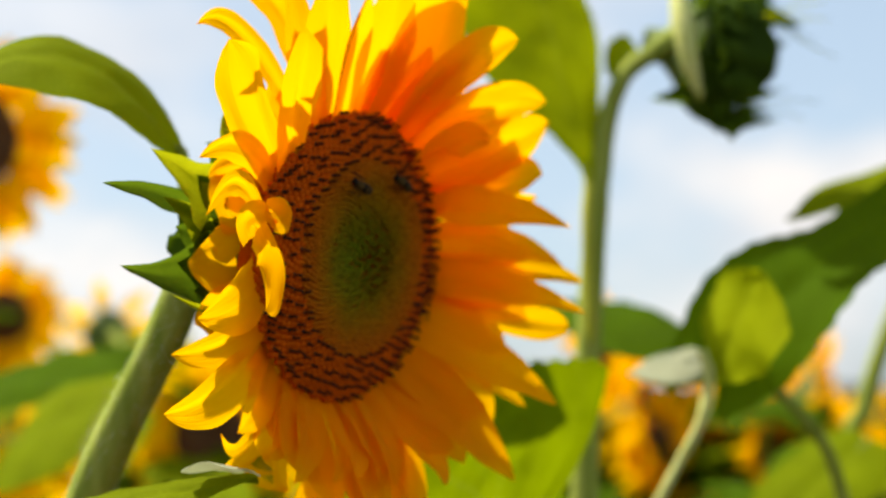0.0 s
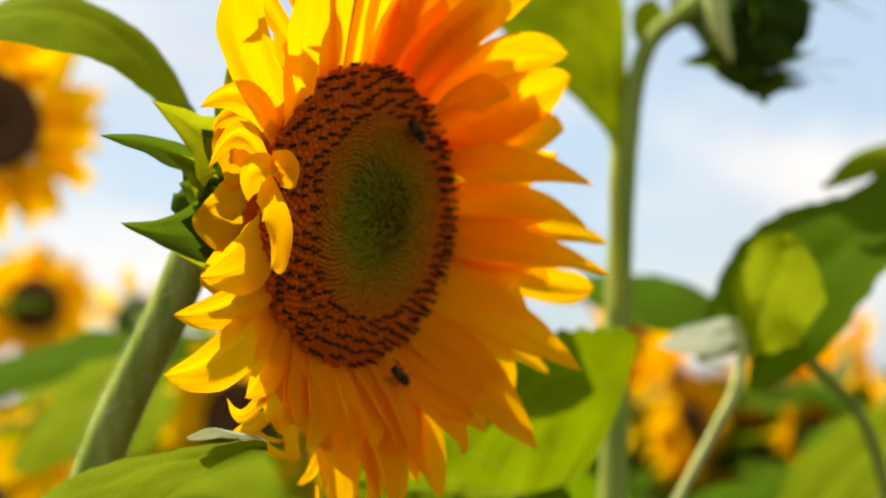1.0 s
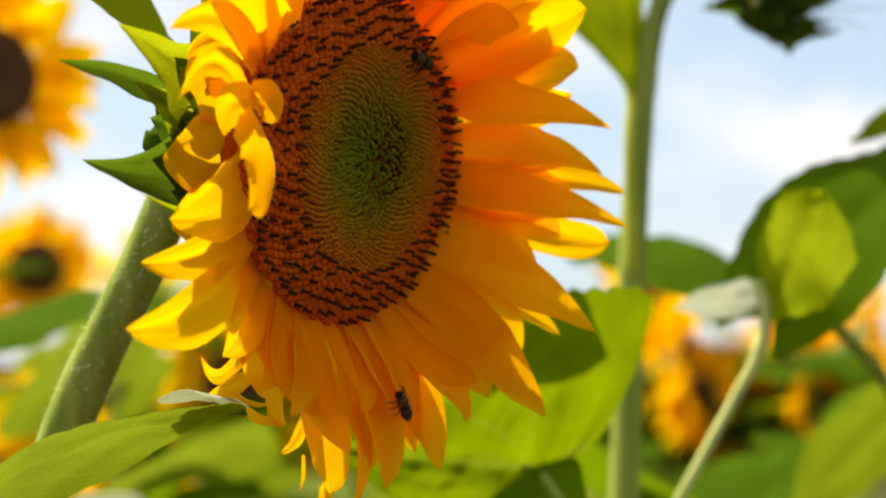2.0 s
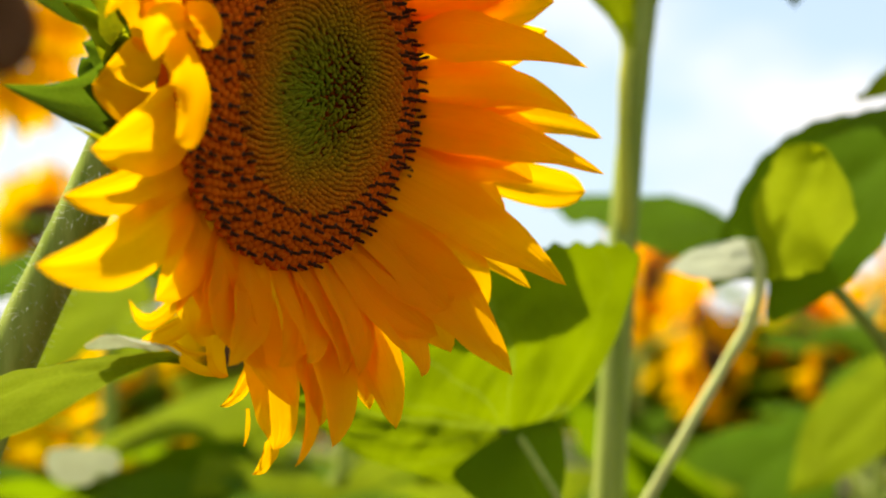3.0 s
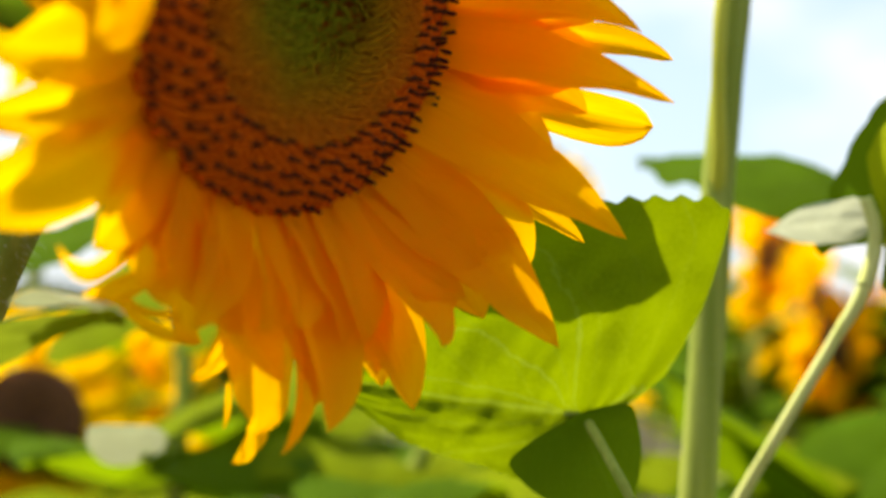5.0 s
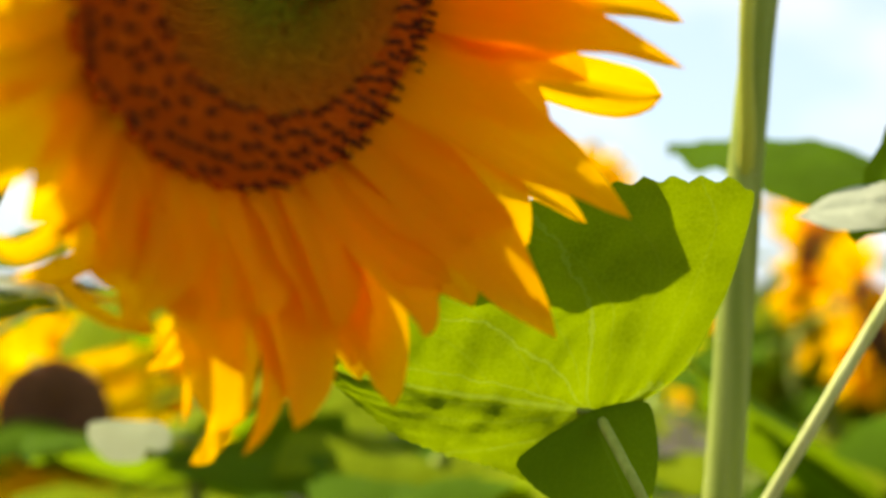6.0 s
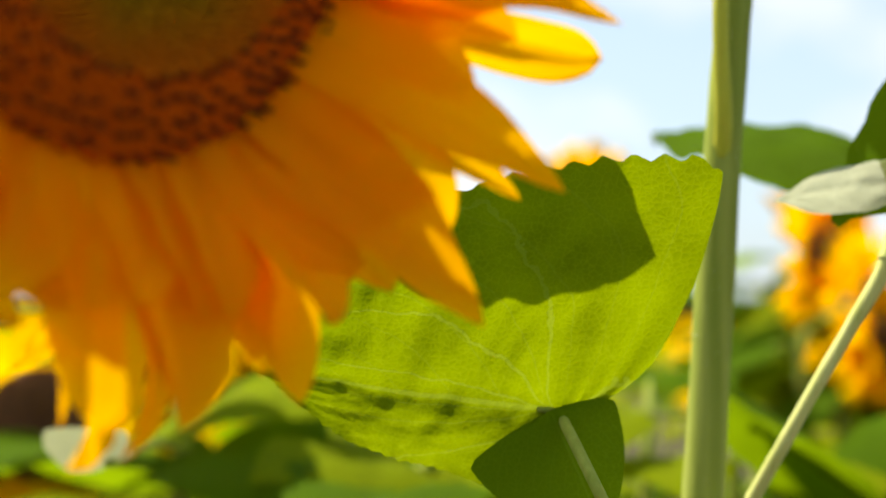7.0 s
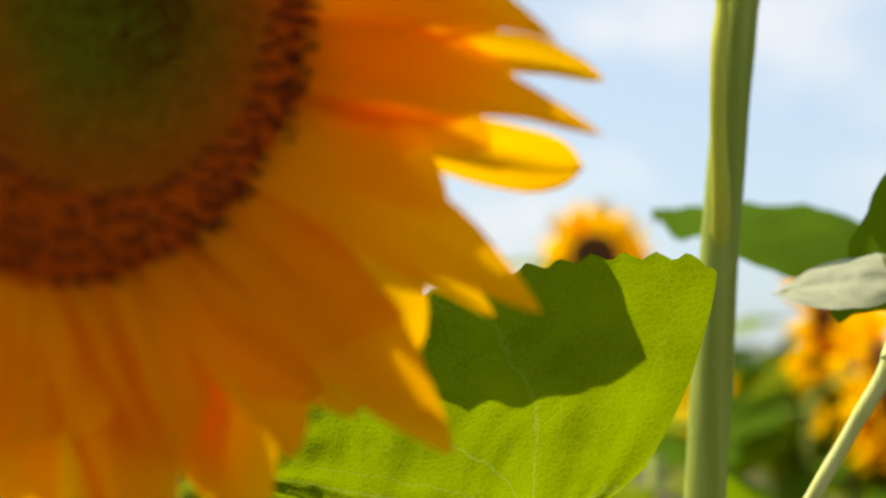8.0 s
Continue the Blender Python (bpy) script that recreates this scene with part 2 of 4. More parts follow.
M_HAIR = solid_material("stem_hair", (0.75, 0.75, 0.62), (0.85, 0.85, 0.75), 30.0, 0.5, 0.0001)
M_BACK = solid_material("receptacle_green", (0.07, 0.11, 0.02), (0.12, 0.17, 0.03), 90.0)
M_DISC = disc_material("disc_buds")
M_TUBE = solid_material("floret_tube", (0.54, 0.082, 0.002), (0.68, 0.130, 0.003), 200.0, 0.8, 0.0002, 0.03, (1, 1, 1), 0.16)
M_ANTHER = solid_material("dark_anther", (0.042, 0.014, 0.004), (0.080, 0.025, 0.006), 300.0, 0.6, 0.0002, 0.1)
M_FARDISC = solid_material("field_disc", (0.06, 0.022, 0.005), (0.20, 0.07, 0.012), 160.0, 0.8, 0.002)
M_SOIL = solid_material("dry_soil", (0.045, 0.035, 0.018), (0.085, 0.065, 0.036), 3.0, 0.95, 0.02)
M_BEE_DARK = solid_material("bee_dark", (0.010, 0.007, 0.004), (0.025, 0.016, 0.008), 900.0, 0.6, 0.0001, 0.08)
M_BEE_FUR = solid_material("bee_fur", (0.07, 0.042, 0.012), (0.13, 0.08, 0.028), 1500.0, 0.9, 0.0004, 0.04)
M_WOOD = leaf_material("far_foliage", (0.035, 0.06, 0.022), (0.06, 0.10, 0.02), 0.0, 0.2)


def wing_material():
    m, nt, out = nodes_of("bee_wing")
    p = nt.nodes.new("ShaderNodeBsdfPrincipled")
    p.inputs["Base Color"].default_value = (0.05, 0.035, 0.015, 1)
    p.inputs["Roughness"].default_value = 0.5
    p.inputs["Specular IOR Level"].default_value = 0.0
    t = nt.nodes.new("ShaderNodeBsdfTransparent")
    mx = nt.nodes.new("ShaderNodeMixShader")
    mx.inputs["Fac"].default_value = 0.9
    nt.links.new(p.outputs[0], mx.inputs[1])
    nt.links.new(t.outputs[0], mx.inputs[2])
    nt.links.new(mx.outputs[0], out.inputs["Surface"])
    return m


M_WING = wing_material()


# ---- mesh helpers ----
def mesh_from(name, verts, faces, mats, uvs=None, face_mats=None, smooth=True):
    me = bpy.data.meshes.new(name)
    me.from_pydata([tuple(v) for v in verts], [], faces)
    for m in mats:
        me.materials.append(m)
    if uvs is not None:
        layer = me.uv_layers.new(name="UVMap")
        for lp in me.loops:
            layer.data[lp.index].uv = uvs[lp.vertex_index]
    if face_mats is not None:
        me.polygons.foreach_set("material_index", face_mats)
    me.polygons.foreach_set("use_smooth", [smooth] * len(me.polygons))
    me.update()
    return me


def part(name, me, parent, label="", m=None, kind=""):
    ob = new(name, me)
    ob.parent = parent
    if m is not None:
        ob.matrix_basis = m
    if label or kind:
        tagged(ob, label, kind=kind)
    return ob


def thing(name, m, label, category, group=""):
    ob = new(name)
    ob.empty_display_size = 0.02
    ob.matrix_basis = m
    return tagged(ob, label, category, group)


def bez(p, t):
    a, b, c, d = p
    u = 1 - t
    return a * u ** 3 + b * 3 * u * u * t + c * 3 * u * t * t + d * t ** 3


def bez_tan(p, t):
    a, b, c, d = p
    u = 1 - t
    return ((b - a) * u * u + (c - b) * 2 * u * t + (d - c) * t * t).normalized()


def smooth_path(points, n):
    """Catmull-Rom through the points."""
    P = [Vector(p) for p in points]
    P = [P[0] * 2 - P[1]] + P + [P[-1] * 2 - P[-2]]
    res = []
    segs = len(P) - 3
    for i in range(n + 1):
        u = i / n * segs
        k = min(int(u), segs - 1)
        t = u - k
        a, b, c, d = P[k:k + 4]
        res.append(0.5 * ((b * 2) + (c - a) * t + (a * 2 - b * 5 + c * 4 - d) * t * t + (b * 3 - a - c * 3 + d) * t ** 3))
    return res


def tube_data(points, radii, n=24, sides=12, ridges=0.0, seed=0):
    path = smooth_path(points, n)
    rng = random.Random(seed)
    verts, faces, uvs = [], [], []
    ref = Vector((0.13, 0.99, 0.05))
    phase = rng.random() * 6
    for i, c in enumerate(path):
        tan = (path[min(i + 1, n)] - path[max(i - 1, 0)]).normalized()
        x = (ref - tan * ref.dot(tan)).normalized()
        y = tan.cross(x)
        u = i / n * (len(radii) - 1)
        k = min(int(u), len(radii) - 2)
        r = radii[k] * (1 - u + k) + radii[k + 1] * (u - k)
        for j in range(sides):
            a = 2 * math.pi * j / sides
            rr = r * (1 + ridges * math.sin(a * 5 + phase) + 0.6 * ridges * math.sin(i * 0.9 + a * 2))
            verts.append(c + x * math.cos(a) * rr + y * math.sin(a) * rr)
            uvs.append((i / n, j / sides))
    for i in range(n):
        for j in range(sides):
            k = (j + 1) % sides
            faces.append((i * sides + j, i * sides + k, (i + 1) * sides + k, (i + 1) * sides + j))
    faces.append(tuple(range(sides))[::-1])
    faces.append(tuple(n * sides + j for j in range(sides)))
    return verts, faces, uvs


def tube(name, points, radii, mat, n=24, sides=12, ridges=0.03, seed=0):
    v, f, u = tube_data(points, radii, n, sides, ridges, seed)
    return mesh_from(name, v, f, [mat], u)


def hairs(name, points, radii, count, length, seed):
    """Fine bristles standing off a stem."""
    rng = random.Random(seed)
    path = smooth_path(points, 60)
    verts, faces = [], []
    for _ in range(count):
        u = rng.random()
        i = min(int(u * 60), 59)
        c = path[i].lerp(path[i + 1], u * 60 - i)
        tan = (path[i + 1] - path[i]).normalized()
        x = tan.orthogonal().normalized()
        y = tan.cross(x)
        a = rng.random() * 6.283
        w = u * (len(radii) - 1)
        k = min(int(w), len(radii) - 2)
        r = radii[k] * (1 - w + k) + radii[k + 1] * (w - k)
        d = x * math.cos(a) + y * math.sin(a)
        side = tan.cross(d).normalized()
        base = c + d * r * 0.97
        ln = length * rng.uniform(0.4, 1.2)
        tip = base + (d + tan * rng.uniform(-0.5, 0.3) + side * rng.uniform(-0.3, 0.3)).normalized() * ln
        mid = base.lerp(tip, 0.5) + tan * ln * 0.06
        q = length * 0.02
        k = len(verts)
        verts += [base - side * q, base + side * q, base + tan * q, mid + side * q * 0.6, mid - side * q * 0.6, tip]
        faces += [(k, k + 1, k + 3, k + 4), (k + 1, k + 2, k + 3), (k + 2, k, k + 4), (k + 4, k + 3, k + 5)]
    return mesh_from(name, verts, faces, [M_HAIR], None, None, False)


def petal_mesh(name, p, up, width, twist=0.0, cup=0.15, base_w=0.45, peak=0.38, blunt=0.78, ripple=0.0, seed=0, mat=None, nu=18, nv=8, roll=0.0):
    """A ray petal along the curve p; up is the side that faces the light."""
    rng = random.Random(seed)
    verts, faces, uvs = [], [], []
    ph, k1 = rng.random() * 6, rng.uniform(5, 8)
    notch = rng.uniform(-0.25, 0.25)
    sway = rng.uniform(-0.12, 0.12)
    crease = rng.uniform(0.3, 0.9)
    for i in range(nu + 1):
        s = i / nu
        c, t = bez(p, s), bez_tan(p, s)
        n = (up - t * up.dot(t)).normalized()
        n = Matrix.Rotation(radians(twist) * s + radians(roll), 3, t) @ n
        sd = t.cross(n)
        if s < peak:
            q = s / peak
            w = base_w + (1 - base_w) * (q * q * (3 - 2 * q))
        else:
            q = (s - peak) / (1 - peak)
            w = max(0.0, 1 - q ** (2.0 * blunt)) ** 0.85
        w *= width * 0.5
        for j in range(nv + 1):
            v = 2 * j / nv - 1
            z = cup * w * (v * v) + 0.00035 * math.sin(v * 9 + ph) * min(1, w / 0.006) - 0.0005 * math.exp(-(v * 7) ** 2)
            z += ripple * w * math.sin(k1 * s + ph + v * 2.0) * abs(v)
            z += crease * w * (math.cos(v * 5.5 + ph) - 0.6) * math.sin(math.pi * min(1.0, s * 1.1)) * 0.16
            rag = noise.noise(Vector((s * 4.5, 3.0 if v > 0 else -3.0, ph * 7)))
            edge = 1 + (0.03 * math.sin(17 * s + ph * 2 + v) + 0.16 * rag) * abs(v) + notch * 0.12 * v * math.sin(math.pi * s)
            verts.append(c + sd * (v * w * edge + sway * s * s * width) + n * z)
            uvs.append((s, v * 0.5 + 0.5))
    for i in range(nu):
        for j in range(nv):
            a = i * (nv + 1) + j
            faces.append((a, a + nv + 1, a + nv + 2, a + 1))
    return mesh_from(name, verts, faces, [mat or M_PETAL], uvs)


def leaf_mesh(name, base, tip, up, width, sag=0.0, fold=0.12, droop=0.0, ripple=0.02, heart=0.12, twist=0.0, teeth=0.015, peak=0.34,
              sides=(1.0, 1.0), lower_heart=None, rise=0.08, rise_pow=1.0, flare=0.7, tooth_count=15, pucker=0.012, seed=0, mat=None, nu=44, nv=14):
    """A broad toothed sunflower leaf from its base to its tip; sag arches the midrib (up when positive), droop bends the rims down."""
    rng = random.Random(seed)
    base, tip, up = Vector(base), Vector(tip), Vector(up).normalized()
    L = (tip - base).length
    ax = (tip - base).normalized()
    n0 = (up - ax * up.dot(ax)).normalized()
    p = (base, base.lerp(tip, 0.33) + n0 * sag * L, base.lerp(tip, 0.68) + n0 * sag * L, tip)
    ph, ph2, k1 = rng.random() * 6, rng.random() * 6, rng.uniform(8, 12)
    verts, faces, uvs = [], [], []
    for i in range(nu + 1):
        s = i / nu
        c, t = bez(p, s), bez_tan(p, s)
        n = (n0 - t * n0.dot(t)).normalized()
        n = Matrix.Rotation(radians(twist) * s, 3, t) @ n
        sd = t.cross(n)
        if s < peak:
            q = s / peak
            w = 0.04 + 0.96 * math.sin(q * math.pi / 2) ** flare
        else:
            q = (s - peak) / (1 - peak)
            w = (1 - q) ** 0.9 * (1 + 0.75 * q) * (1 - 0.25 * q * q)
        w *= width * 0.5
        for j in range(nv + 1):
            v = 2 * j / nv - 1
            av = abs(v)
            back = (heart if v > 0 or lower_heart is None else lower_heart) * L * av ** 1.6 * max(0.0, 1 - s / 0.6) ** 1.2 * min(1.0, s / rise) ** rise_pow
            z = fold * w * av - droop * w * v * v + ripple * L * av ** 1.5 * math.sin(k1 * s + (ph if v > 0 else ph2))
            z += pucker * L * math.sin((s * 6.0 - av * 4.4) * 2 * math.pi) * av * (1 - av) * 0.8
            z += pucker * L * (noise.noise(Vector((s * 7.0, v * 4.0, ph))) + 0.35 * noise.noise(Vector((s * 19.0, v * 11.0, ph2))))
            z -= 0.010 * L * math.exp(-(v * 9) ** 2)
            tooth = 0.0
            if av == 1.0:
                f = (s * tooth_count + (0.3 if v > 0 else 0)) % 1.0
                tooth = teeth * L * (f if f < 0.7 else (1 - f) * 2.3) * (0.7 + 0.6 * noise.noise(Vector((s * 9.0, ph, v)))) * min(1.0, w / (0.1 * width + 1e-6))
            verts.append(c - t * back + sd * v * (w + tooth) * (sides[1] if v > 0 else sides[0]) + n * z)
            uvs.append((s, v))
    for i in range(nu):
        for j in range(nv):
            a = i * (nv + 1) + j
            faces.append((a, a + nv + 1, a + nv + 2, a + 1))
    return mesh_from(name, verts, faces, [mat or M_LEAF], uvs)


def add_leaf(parent, base, tip, up, width, stalk=None, stalk_r=0.0022, stalk_mat=None, label="", **kw):
    """A leaf with its stalk; stalk lists points from the stem to the leaf's base."""
    lf = part("leaf", leaf_mesh("leaf", base, tip, up, width, **kw), parent, label)
    if stalk:
        part("leaf_stalk", tube("leaf_stalk", list(stalk) + [base, Vector(base).lerp(Vector(tip), 0.07)], [stalk_r * 1.25, stalk_r, stalk_r, stalk_r * 0.5],
                                stalk_mat or M_STEM, 18, 9), lf)
    return lf


# ---- ground and distance ----
def ground():
    bm = bmesh.new()
    bmesh.ops.create_grid(bm, x_segments=60, y_segments=60, size=0.5)
    for v in bm.verts:
        x, y = v.co.x * 2, v.co.y * 2
        v.co.x = math.copysign(abs(x) ** 3, x) * 2600
        v.co.y = math.copysign(abs(y) ** 3, y) * 2600
        v.co.z = 0.04 * noise.noise(v.co * 0.7) if abs(v.co.x) < 60 and abs(v.co.y) < 60 else 0.0
    me = bpy.data.meshes.new("ground")
    bm.to_mesh(me)
    bm.free()
    me.materials.append(M_SOIL)
    tagged(new("ground", me), "dark brown soil of a sunflower field", "ground", kind="structure")


ground()


def clump_field(name, count, box, size, mat, seed, zfun, petals=False):
    rng = random.Random(seed)
    verts, faces = [], []
    for _ in range(count):
        x = rng.uniform(box[0], box[1])
        y = box[2] + (box[3] - box[2]) * rng.random() ** 1.5
        z = zfun(rng, x, y)
        s = size * rng.uniform(0.6, 1.4)
        rot = Euler((rng.uniform(-0.9, 0.9), rng.uniform(-0.9, 0.9), rng.uniform(0, 6.3))).to_matrix()
        if petals:
            rot = Euler((radians(rng.uniform(60, 95)), 0, radians(rng.uniform(10, 80)))).to_matrix()
        k = len(verts)
        o = Vector((x, y, z))
        m = 7 if petals else 5
        verts.append(o + rot @ Vector((0, 0, 0.12 * s)))
        for j in range(m):
            a = 6.283 * j / m
            verts.append(o + rot @ Vector((math.cos(a) * s, math.sin(a) * s * (1.0 if petals else 0.6), rng.uniform(-0.12, 0.12) * s)))
        for j in range(m):
            faces.append((k, k + 1 + j, k + 1 + (j + 1) % m))
    return mesh_from(name, verts, faces, [mat], [(0.5, 0.3)] * len(verts))


def distance():
    me = clump_field("far_leaves", 9000, (-26, 26, 9, 60), 0.16, M_LEAF, 3, lambda r, x, y: r.uniform(0.5, 1.26))
    tagged(new("field_leaves", me), "dense green leaves of the far sunflower rows", "crop", kind="stuff")
    me = clump_field("far_heads", 1500, (-26, 26, 9, 60), 0.11, M_PETAL_FIELD, 4, lambda r, x, y: r.uniform(1.16, 1.42), True)
    tagged(new("field_flowers", me), "countless yellow sunflower heads far across the field", "crop", kind="stuff")
    me = clump_field("wood", 6000, (-260, 260, 300, 340), 2.2, M_WOOD, 9,
                     lambda r, x, y: r.uniform(0, 1) ** 0.7 * (7.0 + 4.5 * noise.noise(Vector((x * 0.03, 0, 2.0)))))
    tagged(new("far_wood", me), "hazy dark green line of trees on the horizon", "trees", kind="stuff")


distance()

# ---- the main sunflower ----
HC = Vector((-0.0082, 0.4144, 1.5243))
HN = Vector((0.8446, -0.5118, -0.1572)).normalized()
HR = Vector((0, 0, 1)).cross(HN).normalized()
HU = HN.cross(HR)
HEAD = Matrix((( HR.x, HU.x, HN.x, HC.x), (HR.y, HU.y, HN.y, HC.y), (HR.z, HU.z, HN.z, HC.z), (0, 0, 0, 1)))
R_DISC = 0.0615


def polar(a, r, h):
    a = radians(a)
    return Vector((r * math.cos(a), r * math.sin(a), h))


def disc_height(r):
    q = r / R_DISC
    return 0.0022 + 0.0045 * math.sin(math.pi * min(1.0, q ** 1.4)) - 0.004 * q ** 3 - 0.003 * math.exp(-(q * 3) ** 2)


def receptacle(name, rim, mat):
    rings = [(0.001, -0.005), (rim * 0.5, -0.003), (rim * 0.9, -0.006), (rim, -0.010), (rim * 1.0, -0.016), (rim * 0.86, -0.026), (rim * 0.55, -0.036), (rim * 0.3, -0.046), (0.012, -0.060)]
    n = 40
    verts, faces = [], []
    for r, h in rings:
        for j in range(n):
            a = 360 * j / n
            verts.append(polar(a, r * (1 + 0.02 * math.sin(j * 1.9)), h))
    for i in range(len(rings) - 1):
        for j in range(n):
            k = (j + 1) % n
            faces.append((i * n + j, (i + 1) * n + j, (i + 1) * n + k, i * n + k))
    top = M_TUBE if mat is M_BACK and rim > 0.05 else mat
    return mesh_from(name, verts, faces, [mat, top], None, [1 if k < 3 * n else 0 for k in range(len(faces))])


def bud_data(o, nrm, size, height, lean, verts, faces):
    """One closed disc bud: a five-sided dome."""
    x = nrm.orthogonal().normalized()
    y = nrm.cross(x)
    k = len(verts)
    for f, hh in ((0.62, -0.3), (0.55, 0.45), (0.30, 0.9)):
        for j in range(5):
            a = 6.2832 * j / 5 + lean.x * 50
            verts.append(o + (x * math.cos(a) + y * math.sin(a)) * size * f + nrm * height * hh + lean * hh * height)
    verts.append(o + nrm * height + lean * height)
    for r in (0, 5):
        for j in range(5):
            q = (j + 1) % 5
            faces.append((k + r + j, k + r + q, k + r + 5 + q, k + r + 5 + j))
    for j in range(5):
        faces.append((k + 10 + j, k + 10 + (j + 1) % 5, k + 15))


def open_floret_data(o, nrm, size, lean, dark, verts, faces, mats):
    """An open floret: a rusty tube; where it is in bloom a dark anther column stands out of it."""
    x = nrm.orthogonal().normalized()
    y = nrm.cross(x)
    k = len(verts)
    levels = [(0.66 * size, -0.002, 0), (0.64 * size, 0.0003, 0), (0.44 * size, 0.0009, 0)]
    if dark:
        levels += [(0.00042, 0.0008, 1), (0.00066, 0.0026, 1), (0.00064, 0.0046, 1), (0.00025, 0.0052, 1)]
    else:
        levels += [(0.20 * size, 0.0011, 0)]
    for f, hh, _ in levels:
        for j in range(6):
            a = 6.2832 * j / 6
            verts.append(o + (x * math.cos(a) + y * math.sin(a)) * f + nrm * hh + lean * hh)
    for i in range(len(levels) - 1):
        for j in range(6):
            q = (j + 1) % 6
            faces.append((k + i * 6 + j, k + i * 6 + q, k + i * 6 + 6 + q, k + i * 6 + 6 + j))
            mats.append(levels[i + 1][2])
    top = k + 6 * (len(levels) - 1)
    faces.append(tuple(range(top, top + 6)))
    mats.append(levels[-1][2])


def tuft_data(o, d, size, length, verts, faces):
    """A tapered young bract tip between the buds of the middle."""
    x = d.orthogonal().normalized()
    y = d.cross(x)
    k = len(verts)
    for f, hh in ((0.5, -0.3), (0.4, 0.5)):
        for j in range(4):
            a = 1.5708 * j
            verts.append(o + (x * math.cos(a) + y * math.sin(a)) * size * f + d * length * hh)
    verts.append(o + d * length)
    for j in range(4):
        q = (j + 1) % 4
        faces.append((k + j, k + q, k + 4 + q, k + 4 + j))
        faces.append((k + 4 + j, k + 4 + q, k + 8))


def disc_florets(head):
    rng = random.Random(5)
    total, outer = 3400, 1900
    size = R_DISC * math.sqrt(math.pi / total)
    wide = R_DISC * math.sqrt(math.pi / outer)
    bv, bf, ov, of, om, open_at = [], [], [], [], [], []

    def seat(i, n):
        q = math.sqrt(i / n)
        r, a = R_DISC * q, 137.508 * i
        slope = (disc_height(r + 0.001) - disc_height(r - 0.001)) / 0.002
        rad = polar(a, 1, 0)
        nrm = (Vector((0, 0, 1)) - rad * slope).normalized()
        return q, rad, nrm, polar(a, r, disc_height(r))

    for i in range(1, total + 1):
        q, rad, nrm, o = seat(i, total)
        if q > 0.68:
            break
        loose = Vector((rng.uniform(-1, 1), rng.uniform(-1, 1), 0))
        if q < 0.36:
            # the unopened heart: tips that lie over one another at all angles
            wild = 1.1 * (1 - q / 0.45)
            d = (nrm - rad * (0.9 - q) + loose * wild).normalized()
            tuft_data(o + loose * size * 0.4, d, size * 1.05, rng.uniform(0.0016, 0.0034), bv, bf)
        else:
            lean = rad * (-0.5 + 0.9 * q) + loose * 0.22
            bud_data(o + loose * size * 0.10, nrm, size * rng.uniform(0.9, 1.06), 0.0016 + 0.0005 * rng.random(), lean * 0.7, bv, bf)
    shared = []
    for k in range(6):
        v, f, m = [], [], []
        open_floret_data(Vector((0, 0, 0)), Vector((0, 0, 1)), wide, Vector((rng.uniform(-0.1, 0.2), rng.uniform(-0.2, 0.2), 0)), k < 4, v, f, m)
        shared.append(mesh_from("floret", v, f, [M_TUBE, M_ANTHER], None, m, True))
    for i in range(1, outer + 1):
        q, rad, nrm, o = seat(i, outer)
        if q < 0.665:
            continue
        # florets in bloom stand apart from one another, closer along the two edges of the ring
        apart = 0.0031 if q < 0.72 or q > 0.93 else 0.0039
        blooms = rng.random() < 0.65 and all((o - b).length > apart for b in open_at)
        if blooms:
            open_at.append(o)
        nrm = (nrm * 0.3 + Vector((0, 0, 0.7))).normalized()
        if q < 0.92:
            lean = rad * 0.05 + Vector((rng.uniform(-0.25, 0.25), rng.uniform(-0.25, 0.25), 0))
            open_floret_data(o, nrm, wide * rng.uniform(0.9, 1.05), lean, blooms, ov, of, om)
        else:
            z = nrm
            x = (rad - z * rad.dot(z)).normalized()
            y = z.cross(x)
            m = Matrix(((x.x, y.x, z.x, o.x), (x.y, y.y, z.y, o.y), (x.z, y.z, z.z, o.z), (0, 0, 0, 1)))
            pick = rng.randrange(4) if blooms else 4 + rng.randrange(2)
            part("floret", shared[pick], head, "", m @ Matrix.Rotation(rng.uniform(-0.6, 0.6), 4, "Z"))
    part("disc_centre", mesh_from("disc_centre", bv, bf, [M_DISC], None, None, True), head, "tight spiral of green and rusty disc buds", kind="stuff")
    part("floret_ring", mesh_from("floret_ring", ov, of, [M_TUBE, M_ANTHER], None, om, True), head, "rusty open florets with dark tips", kind="stuff")


PETAL_SEED = [0]


def arc(p0, mid, p3):
    """A curve from p0 to p3 that passes mid half way."""
    q = mid * 2 - (p0 + p3) * 0.5
    return (p0, p0.lerp(q, 2 / 3), p3.lerp(q, 2 / 3), p3)


def ray_petal(head, base, mid, tip, width, **kw):
    """A ray petal by three places on its midline (angle, radius, height over the disc)."""
    PETAL_SEED[0] += 1
    kw.setdefault("base_w", 0.72)
    kw.setdefault("blunt", 0.9)
    kw.setdefault("peak", 0.42)
    me = petal_mesh("petal", arc(polar(*base), polar(*mid), polar(*tip)), Vector((0, 0, 1)), width * 1.08, seed=PETAL_SEED[0], **kw)
    return part("petal", me, head)


def bract(head, base, mid, tip, width, mat=None, blunt=0.36):
    """A bract by three places on its midline, drawn out to a fine point."""
    PETAL_SEED[0] += 1
    me = petal_mesh("bract", arc(polar(*base), polar(*mid), polar(*tip)), Vector((0, 0, 1)), width, 0, 0.45, 0.95, 0.22, blunt, 0.15, PETAL_SEED[0], mat or M_BRACT)
    part("bract", me, head)


